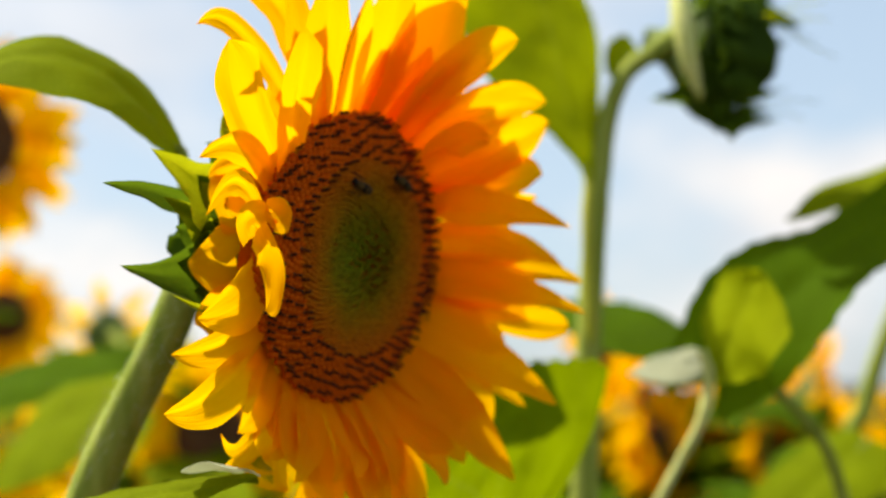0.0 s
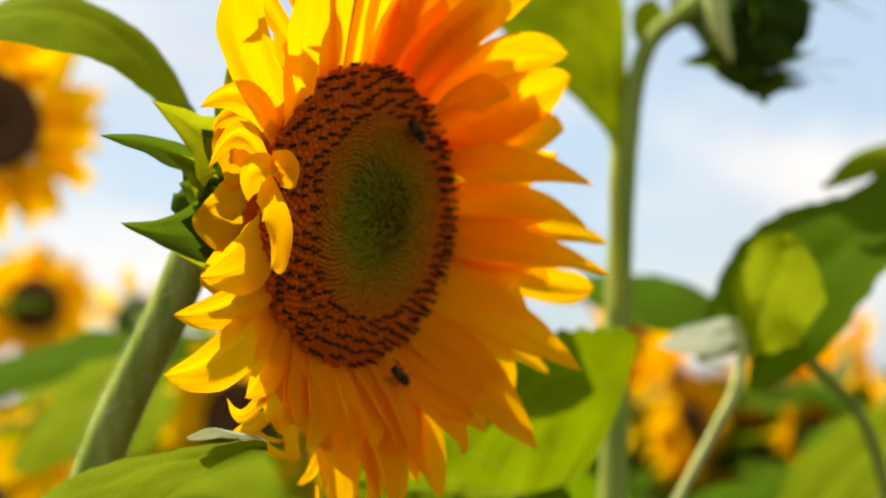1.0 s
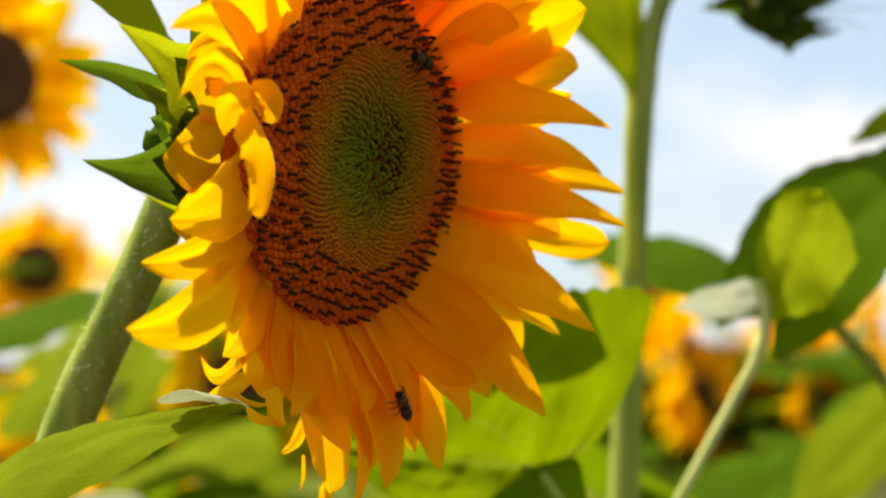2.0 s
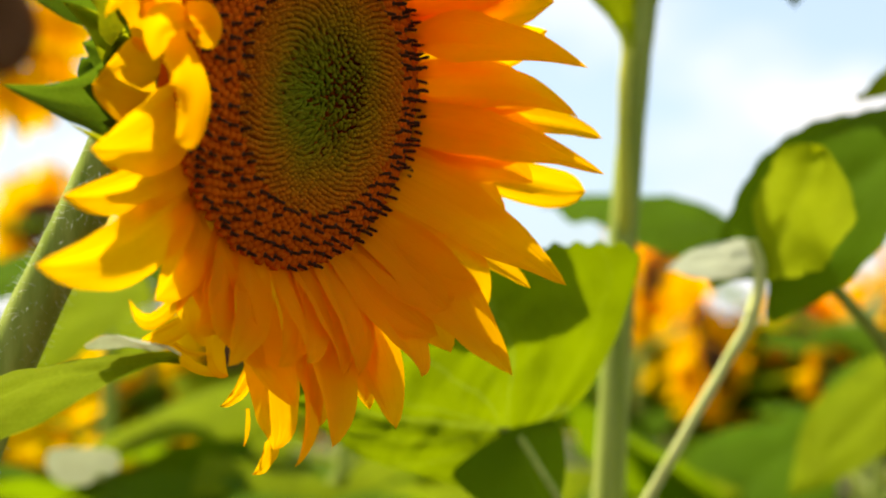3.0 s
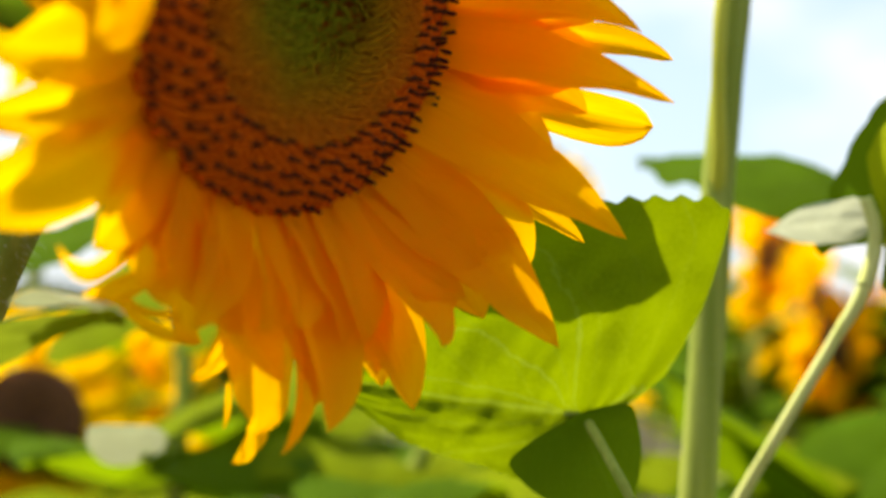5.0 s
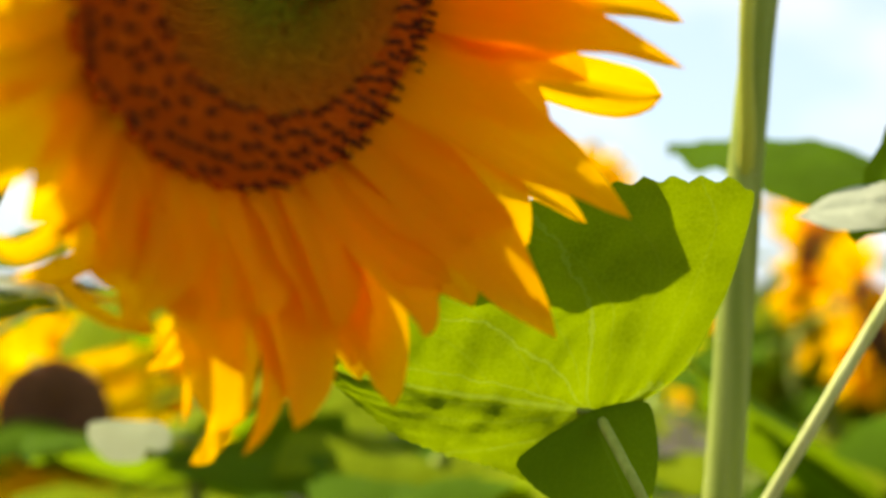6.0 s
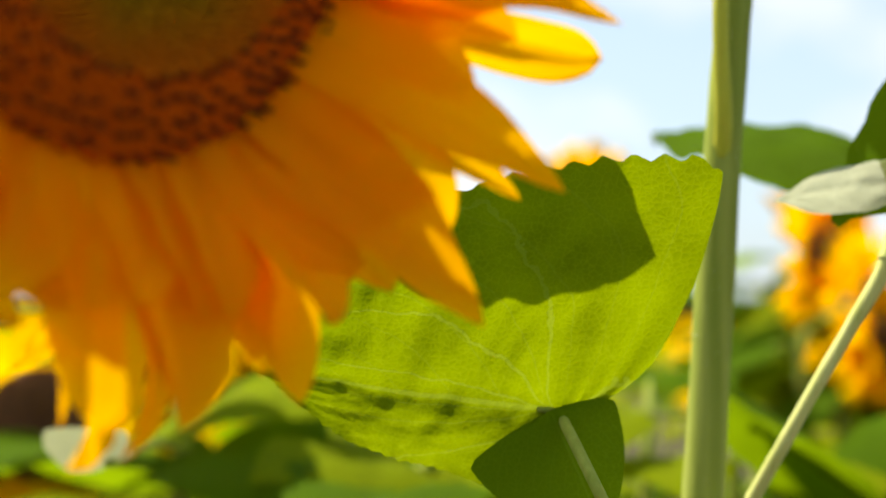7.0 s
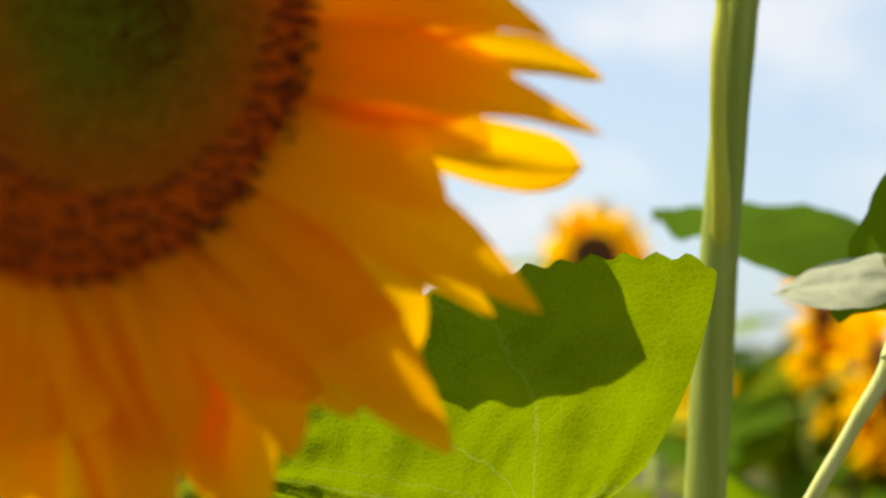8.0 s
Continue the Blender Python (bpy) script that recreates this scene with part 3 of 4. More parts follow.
def main_sunflower():
    plant = thing("sunflower", pose(-0.30, 0.50, 0.0), "large yellow sunflower in bloom on a thick hairy green stem", "sunflower")
    inv = plant.matrix_basis.inverted()
    w = lambda p: inv @ Vector(p)
    back = HC - HN * 0.045
    spine = [(-0.30, 0.50, 0.0), (-0.285, 0.49, 0.6), (-0.215, 0.475, 1.15), (-0.147, 0.465, 1.39), (-0.101, 0.456, 1.49), (-0.075, 0.448, 1.535), tuple(back)]
    rad = [0.014, 0.013, 0.0115, 0.0098, 0.0094, 0.010, 0.016]
    stem = part("stem", tube("stem", [w(p) for p in spine], rad, M_STEM, 70, 20, 0.03, 1), plant, "thick pale green stem covered in fine white hairs")
    part("stem_hairs", hairs("stem_hairs", [w(p) for p in spine[2:]], rad[2:], 2600, 0.0046, 2), stem, kind="stuff")
    head = part("flower_head", receptacle("flower_head", R_DISC, M_BACK), plant, "green receptacle behind a rusty brown disc", inv @ HEAD)
    disc_florets(head)
    petal = lambda *a, **k: ray_petal(head, *a, **k)
    petal((26.0, 0.0545, -0.0050), (27.2, 0.0651, 0.0300), (14.9, 0.0926, 0.0540), 0.0177, blunt=0.62, peak=0.34, base_w=0.85)
    petal((9.6, 0.0545, -0.0050), (10.4, 0.0757, 0.0260), (3.3, 0.0926, 0.0500), 0.0177, blunt=0.62, peak=0.34, base_w=0.85)
    petal((3.1, 0.0545, -0.0050), (3.3, 0.0891, 0.0300), (0.6, 0.1124, 0.0508), 0.0087, blunt=1.0, peak=0.6)
    petal((-4.1, 0.0545, -0.0050), (-4.1, 0.0768, 0.0300), (-8.0, 0.1047, 0.0587), 0.0174, blunt=0.62, peak=0.34, base_w=0.85)
    petal((-13.1, 0.0545, -0.0050), (-11.2, 0.0939, 0.0220), (-8.9, 0.1194, 0.0433), 0.0150, blunt=1.9, peak=0.65, roll=8)
    petal((-24.9, 0.0545, -0.0050), (-28.8, 0.0816, 0.0300), (-30.7, 0.1136, 0.0520), 0.0244, blunt=0.62, peak=0.34, base_w=0.85)
    petal((-30.9, 0.0545, -0.0050), (-29.4, 0.0947, 0.0180), (-30.3, 0.1214, 0.0316), 0.0108, blunt=0.9)
    petal((-32.7, 0.0545, -0.0050), (-33.2, 0.0884, 0.0180), (-38.7, 0.1120, 0.0250), 0.0156, blunt=1.0)
    petal((-46.3, 0.0545, -0.0050), (-46.3, 0.0879, 0.0220), (-46.3, 0.1262, 0.0415), 0.0251, blunt=0.9)
    petal((-51.8, 0.0545, -0.0050), (-50.7, 0.0902, 0.0120), (-52.5, 0.1101, 0.0240), 0.0201, blunt=1.3)
    petal((-60.1, 0.0545, -0.0050), (-61.1, 0.0850, 0.0160), (-67.0, 0.1020, 0.0330), 0.0227, blunt=1.4)
    petal((-56.8, 0.0545, -0.0050), (-55.9, 0.0831, 0.0100), (-56.4, 0.1031, 0.0200), 0.0181, blunt=1.2)
    petal((-66.5, 0.0545, -0.0050), (-64.7, 0.0948, 0.0080), (-67.3, 0.1252, 0.0200), 0.0256, blunt=1.1)
    petal((-78.7, 0.0545, -0.0050), (-79.0, 0.0928, 0.0100), (-84.1, 0.1221, 0.0210), 0.0261, blunt=1.0)
    petal((-72.0, 0.0545, -0.0050), (-69.5, 0.0887, 0.0040), (-71.9, 0.1121, 0.0120), 0.0195, blunt=1.2)
    petal((-87.4, 0.0545, -0.0050), (-82.6, 0.1015, 0.0060), (-90.6, 0.1276, 0.0150), 0.0116, blunt=0.8)
    petal((-103.0, 0.0600, -0.0090), (-91.0, 0.0990, 0.0000), (-90.9, 0.1240, 0.0040), 0.0227, blunt=1.5)
    petal((-87.6, 0.1196, -0.0020), (-88.6, 0.1273, -0.0020), (-92.4, 0.1328, 0.0000), 0.0086, blunt=0.9)
    petal((-112.0, 0.0640, -0.0080), (-100.4, 0.0850, 0.0030), (-89.6, 0.1083, 0.0100), 0.0198, blunt=1.0)
    petal((-132.0, 0.0660, -0.0080), (-113.4, 0.0800, 0.0010), (-97.2, 0.0947, 0.0060), 0.0179, blunt=1.1)
    petal((-139.2, 0.0660, -0.0080), (-121.3, 0.0800, -0.0040), (-108.5, 0.0948, -0.0060), 0.0193, blunt=1.1)
    petal((-122.4, 0.0545, -0.0050), (-124.6, 0.0954, -0.0020), (-134.9, 0.1052, 0.0028), 0.0063, blunt=0.9, base_w=0.9)
    petal((-112.6, 0.0874, -0.0100), (-117.0, 0.0964, -0.0100), (-123.4, 0.1053, -0.0080), 0.0069, blunt=1.4)
    petal((-106.5, 0.0784, -0.0080), (-104.3, 0.0947, -0.0080), (-98.6, 0.1003, -0.0080), 0.0084, blunt=1.2)
    petal((-94.0, 0.0896, -0.0060), (-95.2, 0.1034, -0.0060), (-100.1, 0.1114, -0.0060), 0.0072, blunt=0.9)
    petal((-91.9, 0.1120, -0.0080), (-91.2, 0.1189, -0.0080), (-91.3, 0.1253, -0.0080), 0.0021)
    petal((-114.6, 0.0979, -0.0100), (-108.8, 0.0978, -0.0100), (-103.8, 0.0952, -0.0100), 0.0018)
    petal((-114.7, 0.0991, -0.0120), (-106.0, 0.1015, -0.0120), (-97.3, 0.1015, -0.0100), 0.0036, blunt=1.4)
    petal((-137.9, 0.0600, -0.0070), (-143.9, 0.0994, 0.0060), (-153.1, 0.1383, 0.0192), 0.0203, blunt=1.0)
    petal((-148.6, 0.0545, -0.0050), (-151.1, 0.0850, 0.0000), (-154.7, 0.1073, -0.0060), 0.0152, blunt=0.9)
    petal((-170.4, 0.0545, -0.0050), (-162.2, 0.0770, 0.0040), (-162.8, 0.1066, 0.0100), 0.0219, blunt=1.0)
    petal((177.8, 0.0849, 0.0180), (-171.7, 0.0749, 0.0180), (-163.7, 0.0936, 0.0320), 0.0156, blunt=2.0, peak=.62)
    petal((171.8, 0.0732, 0.0080), (166.5, 0.0902, 0.0080), (175.6, 0.1002, 0.0060), 0.0092, blunt=1.0)
    petal((170.9, 0.0774, 0.0140), (170.4, 0.0679, 0.0140), (176.8, 0.0690, 0.0140), 0.0117, blunt=2.2)
    petal((179.8, 0.0813, 0.0120), (174.3, 0.0836, 0.0120), (170.3, 0.0745, 0.0140), 0.0124, blunt=2.2)
    petal((157.5, 0.0545, -0.0050), (157.3, 0.0877, 0.0040), (165.9, 0.1095, 0.0060), 0.0122, blunt=1.0)
    petal((150.5, 0.0545, -0.0050), (148.0, 0.0952, 0.0020), (143.7, 0.1223, 0.0040), 0.0262, blunt=1.7, peak=0.58)
    petal((127.5, 0.0545, -0.0050), (131.2, 0.1062, -0.0120), (137.9, 0.1217, -0.0200), 0.0117, blunt=0.9)
    petal((119.7, 0.0545, -0.0050), (117.2, 0.1031, -0.0140), (125.4, 0.1191, -0.0200), 0.0142, blunt=0.9)
    petal((146.2, 0.0545, -0.0050), (137.2, 0.0857, 0.0140), (129.6, 0.1082, 0.0180), 0.0223, blunt=1.4, peak=.55)
    petal((114.6, 0.0545, -0.0050), (118.7, 0.0978, 0.0100), (114.9, 0.1233, 0.0100), 0.0266, blunt=0.9)
    petal((121.3, 0.0545, -0.0050), (121.6, 0.0948, 0.0000), (114.7, 0.1215, -0.0080), 0.0211, blunt=0.9)
    petal((104.6, 0.0545, -0.0050), (109.9, 0.0946, 0.0140), (105.3, 0.1142, 0.0180), 0.0242, blunt=0.9, twist=40)
    petal((92.3, 0.0545, -0.0050), (93.6, 0.0948, 0.0100), (91.0, 0.1243, 0.0120), 0.0312, blunt=0.9)
    petal((76.5, 0.0545, -0.0050), (78.2, 0.0998, 0.0120), (73.5, 0.1377, 0.0160), 0.0361, blunt=0.9)
    petal((83.6, 0.0545, -0.0050), (79.4, 0.0989, 0.0060), (75.8, 0.1379, 0.0040), 0.0321, blunt=0.9)
    petal((66.1, 0.0545, -0.0050), (70.1, 0.0937, 0.0220), (60.8, 0.1197, 0.0340), 0.0212, blunt=1.2)
    petal((64.7, 0.0545, -0.0050), (68.5, 0.0859, 0.0160), (61.1, 0.1074, 0.0220), 0.0196, blunt=1.0)
    petal((55.3, 0.0545, -0.0050), (57.3, 0.0856, 0.0240), (44.8, 0.1177, 0.0372), 0.0180, blunt=1.2, peak=0.55, cup=0.05)
    petal((43.5, 0.0545, -0.0050), (43.9, 0.0755, 0.0260), (37.6, 0.1185, 0.0340), 0.0240, blunt=1.2, peak=0.55, cup=0.05)
    petal((48.1, 0.0545, -0.0050), (57.8, 0.0656, 0.0200), (49.4, 0.0786, 0.0300), 0.0156, blunt=1.2)
    petal((32.1, 0.0545, -0.0050), (33.6, 0.0810, 0.0220), (30.1, 0.0951, 0.0400), 0.0203, blunt=1.3)
    rng = random.Random(21)
    # a second, mostly hidden row closes the ring and shades the front petals
    for k in range(28):
        a = -128 + k * 8.2 + rng.uniform(-3, 3)
        if -41 < a < -29:
            continue
        up = 0.5 + 0.5 * math.cos(radians(a) if a < 0 else radians(a) * 1.35)
        petal((a, 0.054, -0.010), (a + rng.uniform(-3, 3), 0.077, -0.004 + 0.022 * up), (a + rng.uniform(-6, 6), 0.096 + rng.uniform(-0.004, 0.004), 0.040 * up - 0.006 + rng.uniform(-0.003, 0.003)), 0.019, peak=0.5)
    # hidden petals added behind three front ones to keep the sun off them
    petal((-47, 0.054, -0.010), (-46, 0.088, 0.014), (-46, 0.124, 0.037), 0.024)
    petal((-68, 0.054, -0.010), (-66, 0.094, 0.000), (-68, 0.119, 0.010), 0.023)
    petal((-80, 0.054, -0.010), (-79, 0.092, 0.000), (-83, 0.116, 0.010), 0.023)
    for k in range(7):
        a = 125 + k * 16 + rng.uniform(-6, 6)
        petal((a, 0.054, -0.012), (a + rng.uniform(-3, 3), 0.072, -0.010), (a + rng.uniform(-6, 6), 0.080, -0.016 + rng.uniform(-0.004, 0.004)), 0.026)
    bract(head, (168.0, 0.0640, -0.0240), (162.6, 0.0815, -0.0290), (160.3, 0.1003, -0.0300), 0.0330, M_BRACT, 0.2)
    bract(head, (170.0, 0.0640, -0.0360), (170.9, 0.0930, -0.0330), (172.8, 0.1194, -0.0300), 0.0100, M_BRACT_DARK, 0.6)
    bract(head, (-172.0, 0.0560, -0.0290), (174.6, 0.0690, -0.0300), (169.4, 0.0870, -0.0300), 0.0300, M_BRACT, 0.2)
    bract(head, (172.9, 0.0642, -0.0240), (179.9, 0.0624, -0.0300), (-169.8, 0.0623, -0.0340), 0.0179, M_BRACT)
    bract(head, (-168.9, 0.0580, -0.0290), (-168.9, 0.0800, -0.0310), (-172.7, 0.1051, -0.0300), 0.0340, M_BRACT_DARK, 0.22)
    bract(head, (-157.2, 0.0757, -0.0112), (-161.4, 0.0836, -0.0140), (-165.4, 0.0915, -0.0180), 0.0039, M_BRACT)
    bract(head, (147.2, 0.0622, -0.0192), (145.8, 0.0761, -0.0240), (134.0, 0.0784, -0.0300), 0.0170, M_BRACT)
    bract(head, (149.6, 0.0756, -0.0096), (149.5, 0.0803, -0.0120), (149.4, 0.0856, -0.0160), 0.0025, M_BRACT)
    # bracts packed behind the rim, their dark green standing in for shadows there
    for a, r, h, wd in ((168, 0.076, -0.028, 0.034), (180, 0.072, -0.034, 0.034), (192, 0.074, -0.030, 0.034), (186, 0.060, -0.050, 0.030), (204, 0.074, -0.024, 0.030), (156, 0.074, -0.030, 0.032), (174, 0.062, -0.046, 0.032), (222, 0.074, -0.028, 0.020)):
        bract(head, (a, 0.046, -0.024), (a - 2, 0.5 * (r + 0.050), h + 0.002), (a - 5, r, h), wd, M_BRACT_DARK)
    for k in range(24):
        a = k * 15 + rng.uniform(-5, 5)
        if 120 < a < 330 or k % 2:
            continue
        r, h = rng.uniform(0.066, 0.074), rng.uniform(-0.03, -0.018)
        bract(head, (a, 0.052, -0.018), (a, 0.060, h * 0.7 - 0.006), (a + rng.uniform(-8, 8), r, h), rng.uniform(0.014, 0.018))
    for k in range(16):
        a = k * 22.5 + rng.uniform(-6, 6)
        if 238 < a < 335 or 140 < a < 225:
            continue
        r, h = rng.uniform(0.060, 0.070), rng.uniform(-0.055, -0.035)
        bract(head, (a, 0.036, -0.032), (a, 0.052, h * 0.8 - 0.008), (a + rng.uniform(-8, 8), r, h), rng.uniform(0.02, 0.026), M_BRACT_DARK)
    add_leaf(plant, w((-0.0907, 0.4550, 1.5788)), w((-0.2051, 0.4300, 1.5912)), (0.05, -0.60, 0.8), 0.062, [w((-0.0858, 0.4520, 1.5339)), w((-0.0902, 0.4580, 1.5582))], 0.0028,
             sag=0.46, droop=0.25, heart=0.03, label="arching green leaf below the flower head", seed=1)
    add_leaf(plant, w((-0.1609, 0.4000, 1.3914)), w((-0.0424, 0.3720, 1.4320)), (-0.2, -0.45, 0.85), 0.056, [w((-0.158, 0.467, 1.37)), w((-0.1849, 0.4200, 1.3795))], 0.003,
             sag=0.12, droop=0.3, heart=0.1, label="green leaf curling in front of the stem", seed=2)
    add_leaf(plant, w((-0.0729, 0.3720, 1.4368)), w((-0.0410, 0.3680, 1.4341)), (0.1, 0.2, 0.97), 0.018, sag=0.12, droop=0.2, heart=0.0, label="leaf edge rolled to its grey underside", seed=5, mat=M_LEAF_GREY)
    # hidden leaf, shaped and placed only to cast the broad leaf's shadow
    add_leaf(plant, w((-0.052, 0.561, 1.547)), w((0.020, 0.665, 1.577)), (-0.50, 0.10, 0.86), 0.112, [w((-0.077, 0.449, 1.525)), w((-0.072, 0.49, 1.530)), w((-0.060, 0.54, 1.542))], 0.0028,
             sag=0.0, droop=0.0, fold=0.0, heart=0.10, ripple=0.02, teeth=0.05, tooth_count=9, label="unseen leaf behind the flower head, added to shade the broad leaf", seed=3, mat=M_LEAF_DEEP_SHADED)
    return plant


main_sunflower()

# ---- the neighbouring plants ----
def bud_plant():
    plant = thing("sunflower_bud", pose(0.06, 0.76, 0.0), "tall sunflower with a nodding unopened green bud", "sunflower")
    inv = plant.matrix_basis.inverted()
    w = lambda p: inv @ Vector(p)
    spine = [(0.06, 0.79, 0.0), (0.075, 0.79, 0.6), (0.094, 0.789, 1.15), (0.106, 0.789, 1.35), (0.115, 0.789, 1.50), (0.1224, 0.7890, 1.5839), (0.1276, 0.7890, 1.6269), (0.1342, 0.7890, 1.6623), (0.1468, 0.7900, 1.6901), (0.1689, 0.8000, 1.7080), (0.1925, 0.8100, 1.7243)]
    rad = [0.012, 0.011, 0.0100, 0.0094, 0.0087, 0.0078, 0.0072, 0.0066, 0.0062, 0.0066, 0.011]
    stem = part("stem", tube("stem", [w(p) for p in spine], rad, M_STEM, 90, 20, 0.04, 3), plant, "straight ribbed pale green stem")
    part("stem_hairs", hairs("stem_hairs", [w(p) for p in spine[2:]], rad[2:], 1100, 0.0035, 12), stem, kind="stuff")
    # the nodding bud
    c, n = Vector((0.2211, 0.8120, 1.7064)), Vector((0.93, -0.25, -0.22)).normalized()
    r = Vector((0, 0, 1)).cross(n).normalized()
    u = n.cross(r)
    m = inv @ Matrix(((r.x, u.x, n.x, c.x), (r.y, u.y, n.y, c.y), (r.z, u.z, n.z, c.z), (0, 0, 0, 1)))
    bud = part("bud", receptacle("bud", 0.042, M_BACK), plant, "closed green bud ringed with pointed bracts", m)
    part("bud_core", tube("bud_core", [(0, 0, -0.02), (0, 0, 0.0), (0, 0, 0.018), (0, 0, 0.034)], [0.034, 0.037, 0.034, 0.012], M_BRACT_DARK, 12, 20), bud)
    rng = random.Random(31)
    for k in range(26):
        a = 137.5 * k
        ring = k / 26
        r0, h0 = 0.036 - 0.02 * (1 - ring) * 0.4, -0.030 + 0.026 * ring
        tip = polar(a + rng.uniform(-10, 10), rng.uniform(0.024, 0.046), 0.010 + 0.038 * ring * rng.uniform(0.5, 1.2))
        p0 = polar(a, r0, h0)
        L = (tip - p0).length
        p1 = p0 + (polar(a, 1, 0.5)).normalized() * L * 0.45
        p2 = tip - (tip - p1).normalized() * L * 0.3
        part("bract", petal_mesh("bract", (p0, p1, p2, tip), Vector((0, 0, -1)), rng.uniform(0.026, 0.034), 0, 0.3, 0.9, 0.25, 0.45, 0.1, 60 + k, M_BRACT_DARK), bud)
    for k, (px, py, pz) in enumerate(((0.2450, 0.8000, 1.6517), (0.2599, 0.8000, 1.6793), (0.2768, 0.7900, 1.7105), (0.2624, 0.8000, 1.7338), (0.1645, 0.8000, 1.6727))):
        q = m.inverted() @ w((px, py, pz))
        a = math.degrees(math.atan2(q.y, q.x))
        p0 = polar(a, 0.034, -0.012)
        p1 = p0.lerp(q, 0.35) + polar(a, 0.008, 0)
        part("bract", petal_mesh("bract", (p0, p1, p0.lerp(q, 0.7), q), Vector((0, 0, -1)), 0.030 if k == 4 else 0.012, 0, 0.2, 0.9, 0.2, 0.35, 0.1, 90 + k, M_BRACT_DARK), bud)
    for px, py, pz, wd in ((0.2870, 0.785, 1.7230, 0.005), (0.2930, 0.790, 1.6960, 0.006), (0.2800, 0.795, 1.6680, 0.004), (0.2680, 0.795, 1.6560, 0.004), (0.2900, 0.800, 1.7420, 0.005)):
        q = m.inverted() @ w((px, py, pz))
        a = math.degrees(math.atan2(q.y, q.x))
        p0 = polar(a, 0.028, 0.012)
        part("bract", petal_mesh("bract", (p0, p0.lerp(q, 0.3) + polar(a, 0.003, 0), p0.lerp(q, 0.65), q), Vector((0, 0, -1)), wd, 0, 0.2, 0.9, 0.15, 0.3, 0.1, 95, M_BRACT), bud)
    part("pale_rib", tube("pale_rib", [m.inverted() @ w((0.1803, 0.7680, 1.7508)), m.inverted() @ w((0.1827, 0.7580, 1.7163)), m.inverted() @ w((0.1862, 0.7580, 1.6890)), m.inverted() @ w((0.1939, 0.7660, 1.6655))], [0.005, 0.008, 0.006, 0.002], M_STEM_PALE, 10, 10), bud, "pale downy back of the bud")
    # leaves
    add_leaf(plant, w((0.1170, 0.7760, 1.6112)), w((0.0708, 0.8050, 1.8217)), (0.72, -0.69, 0.0), 0.165, [w((0.1155, 0.7860, 1.5000)), w((0.1160, 0.7785, 1.5270)), w((0.1150, 0.7740, 1.5560)), w((0.1155, 0.7730, 1.5880))], 0.0038, M_STALK,
             sag=0.03, fold=-0.12, droop=-0.05, heart=0.0, peak=0.5, flare=1.35, sides=(1.0, 0.68), label="large upright translucent green leaf", seed=4)
    add_leaf(plant, w((0.1421, 0.825, 1.6945)), w((0.1528, 0.84, 1.7323)), (0.2, -0.9, 0.35), 0.024, [w((0.1290, 0.789, 1.640)), w((0.130, 0.808, 1.655))], 0.002, sag=0.05, heart=0.1, peak=0.5, label="small green leaf behind the neck of the bud", seed=9)
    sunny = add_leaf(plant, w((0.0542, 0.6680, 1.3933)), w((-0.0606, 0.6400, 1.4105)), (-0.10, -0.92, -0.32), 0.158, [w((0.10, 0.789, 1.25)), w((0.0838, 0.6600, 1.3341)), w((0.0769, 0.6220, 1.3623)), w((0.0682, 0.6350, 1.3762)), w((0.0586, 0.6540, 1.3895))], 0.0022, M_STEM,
             sag=0.05, fold=0.12, droop=0.10, heart=0.68, lower_heart=0.04, rise=0.14, rise_pow=0.5, flare=1.25, ripple=0.025, peak=0.17, sides=(0.42, 1.33), pucker=0.019, teeth=0.042, tooth_count=24, nu=130, nv=26, label="broad heart-shaped leaf glowing in the sun, partly shaded", seed=7, mat=M_LEAF_BACKLIT)
    # its base, folded under; the shade on it is put into its dark green
    part("leaf_lobe", leaf_mesh("leaf_lobe", w((0.0526, 0.656, 1.3947)), w((0.0735, 0.664, 1.3459)), (0.1, -0.95, 0.25), 0.072, sides=(0.65, 1.0), sag=0.02, droop=0.08, heart=0.0, peak=0.14, flare=0.6, seed=71, mat=M_LEAF_DEEP_SHADED), sunny, "leaf base folded under, deep shade put into its dark green")
    return plant



def side_shoot(plant):
    inv = plant.matrix_basis.inverted()
    w = lambda p: inv @ Vector(p)
    spine = [(0.102, 0.789, 1.27), (0.1189, 0.7680, 1.3315), (0.1430, 0.7450, 1.3814), (0.1672, 0.7350, 1.4256), (0.1819, 0.7280, 1.4534), (0.1862, 0.7240, 1.4780), (0.1815, 0.7220, 1.4948)]
    plant = part("side_shoot", tube("side_shoot", [w(p) for p in spine], [0.0040, 0.0034, 0.0030, 0.0030, 0.0036, 0.0034, 0.003], M_STEM_PALE, 60, 12, 0.04, 5), plant, "slender whitish green shoot with spreading leaves")
    add_leaf(plant, w((0.2035, 0.9000, 1.5034)), w((0.0667, 1.10, 1.552)), (0.05, -0.42, 0.9), 0.095, [w((0.1926, 0.7700, 1.4803)), w((0.1994, 0.8300, 1.4921))], 0.0024, sag=0.10, droop=0.35, fold=0.05, heart=0.02, ripple=0.02, label="narrow dark green leaf", seed=11, mat=M_LEAF_DEEP_SHADED)
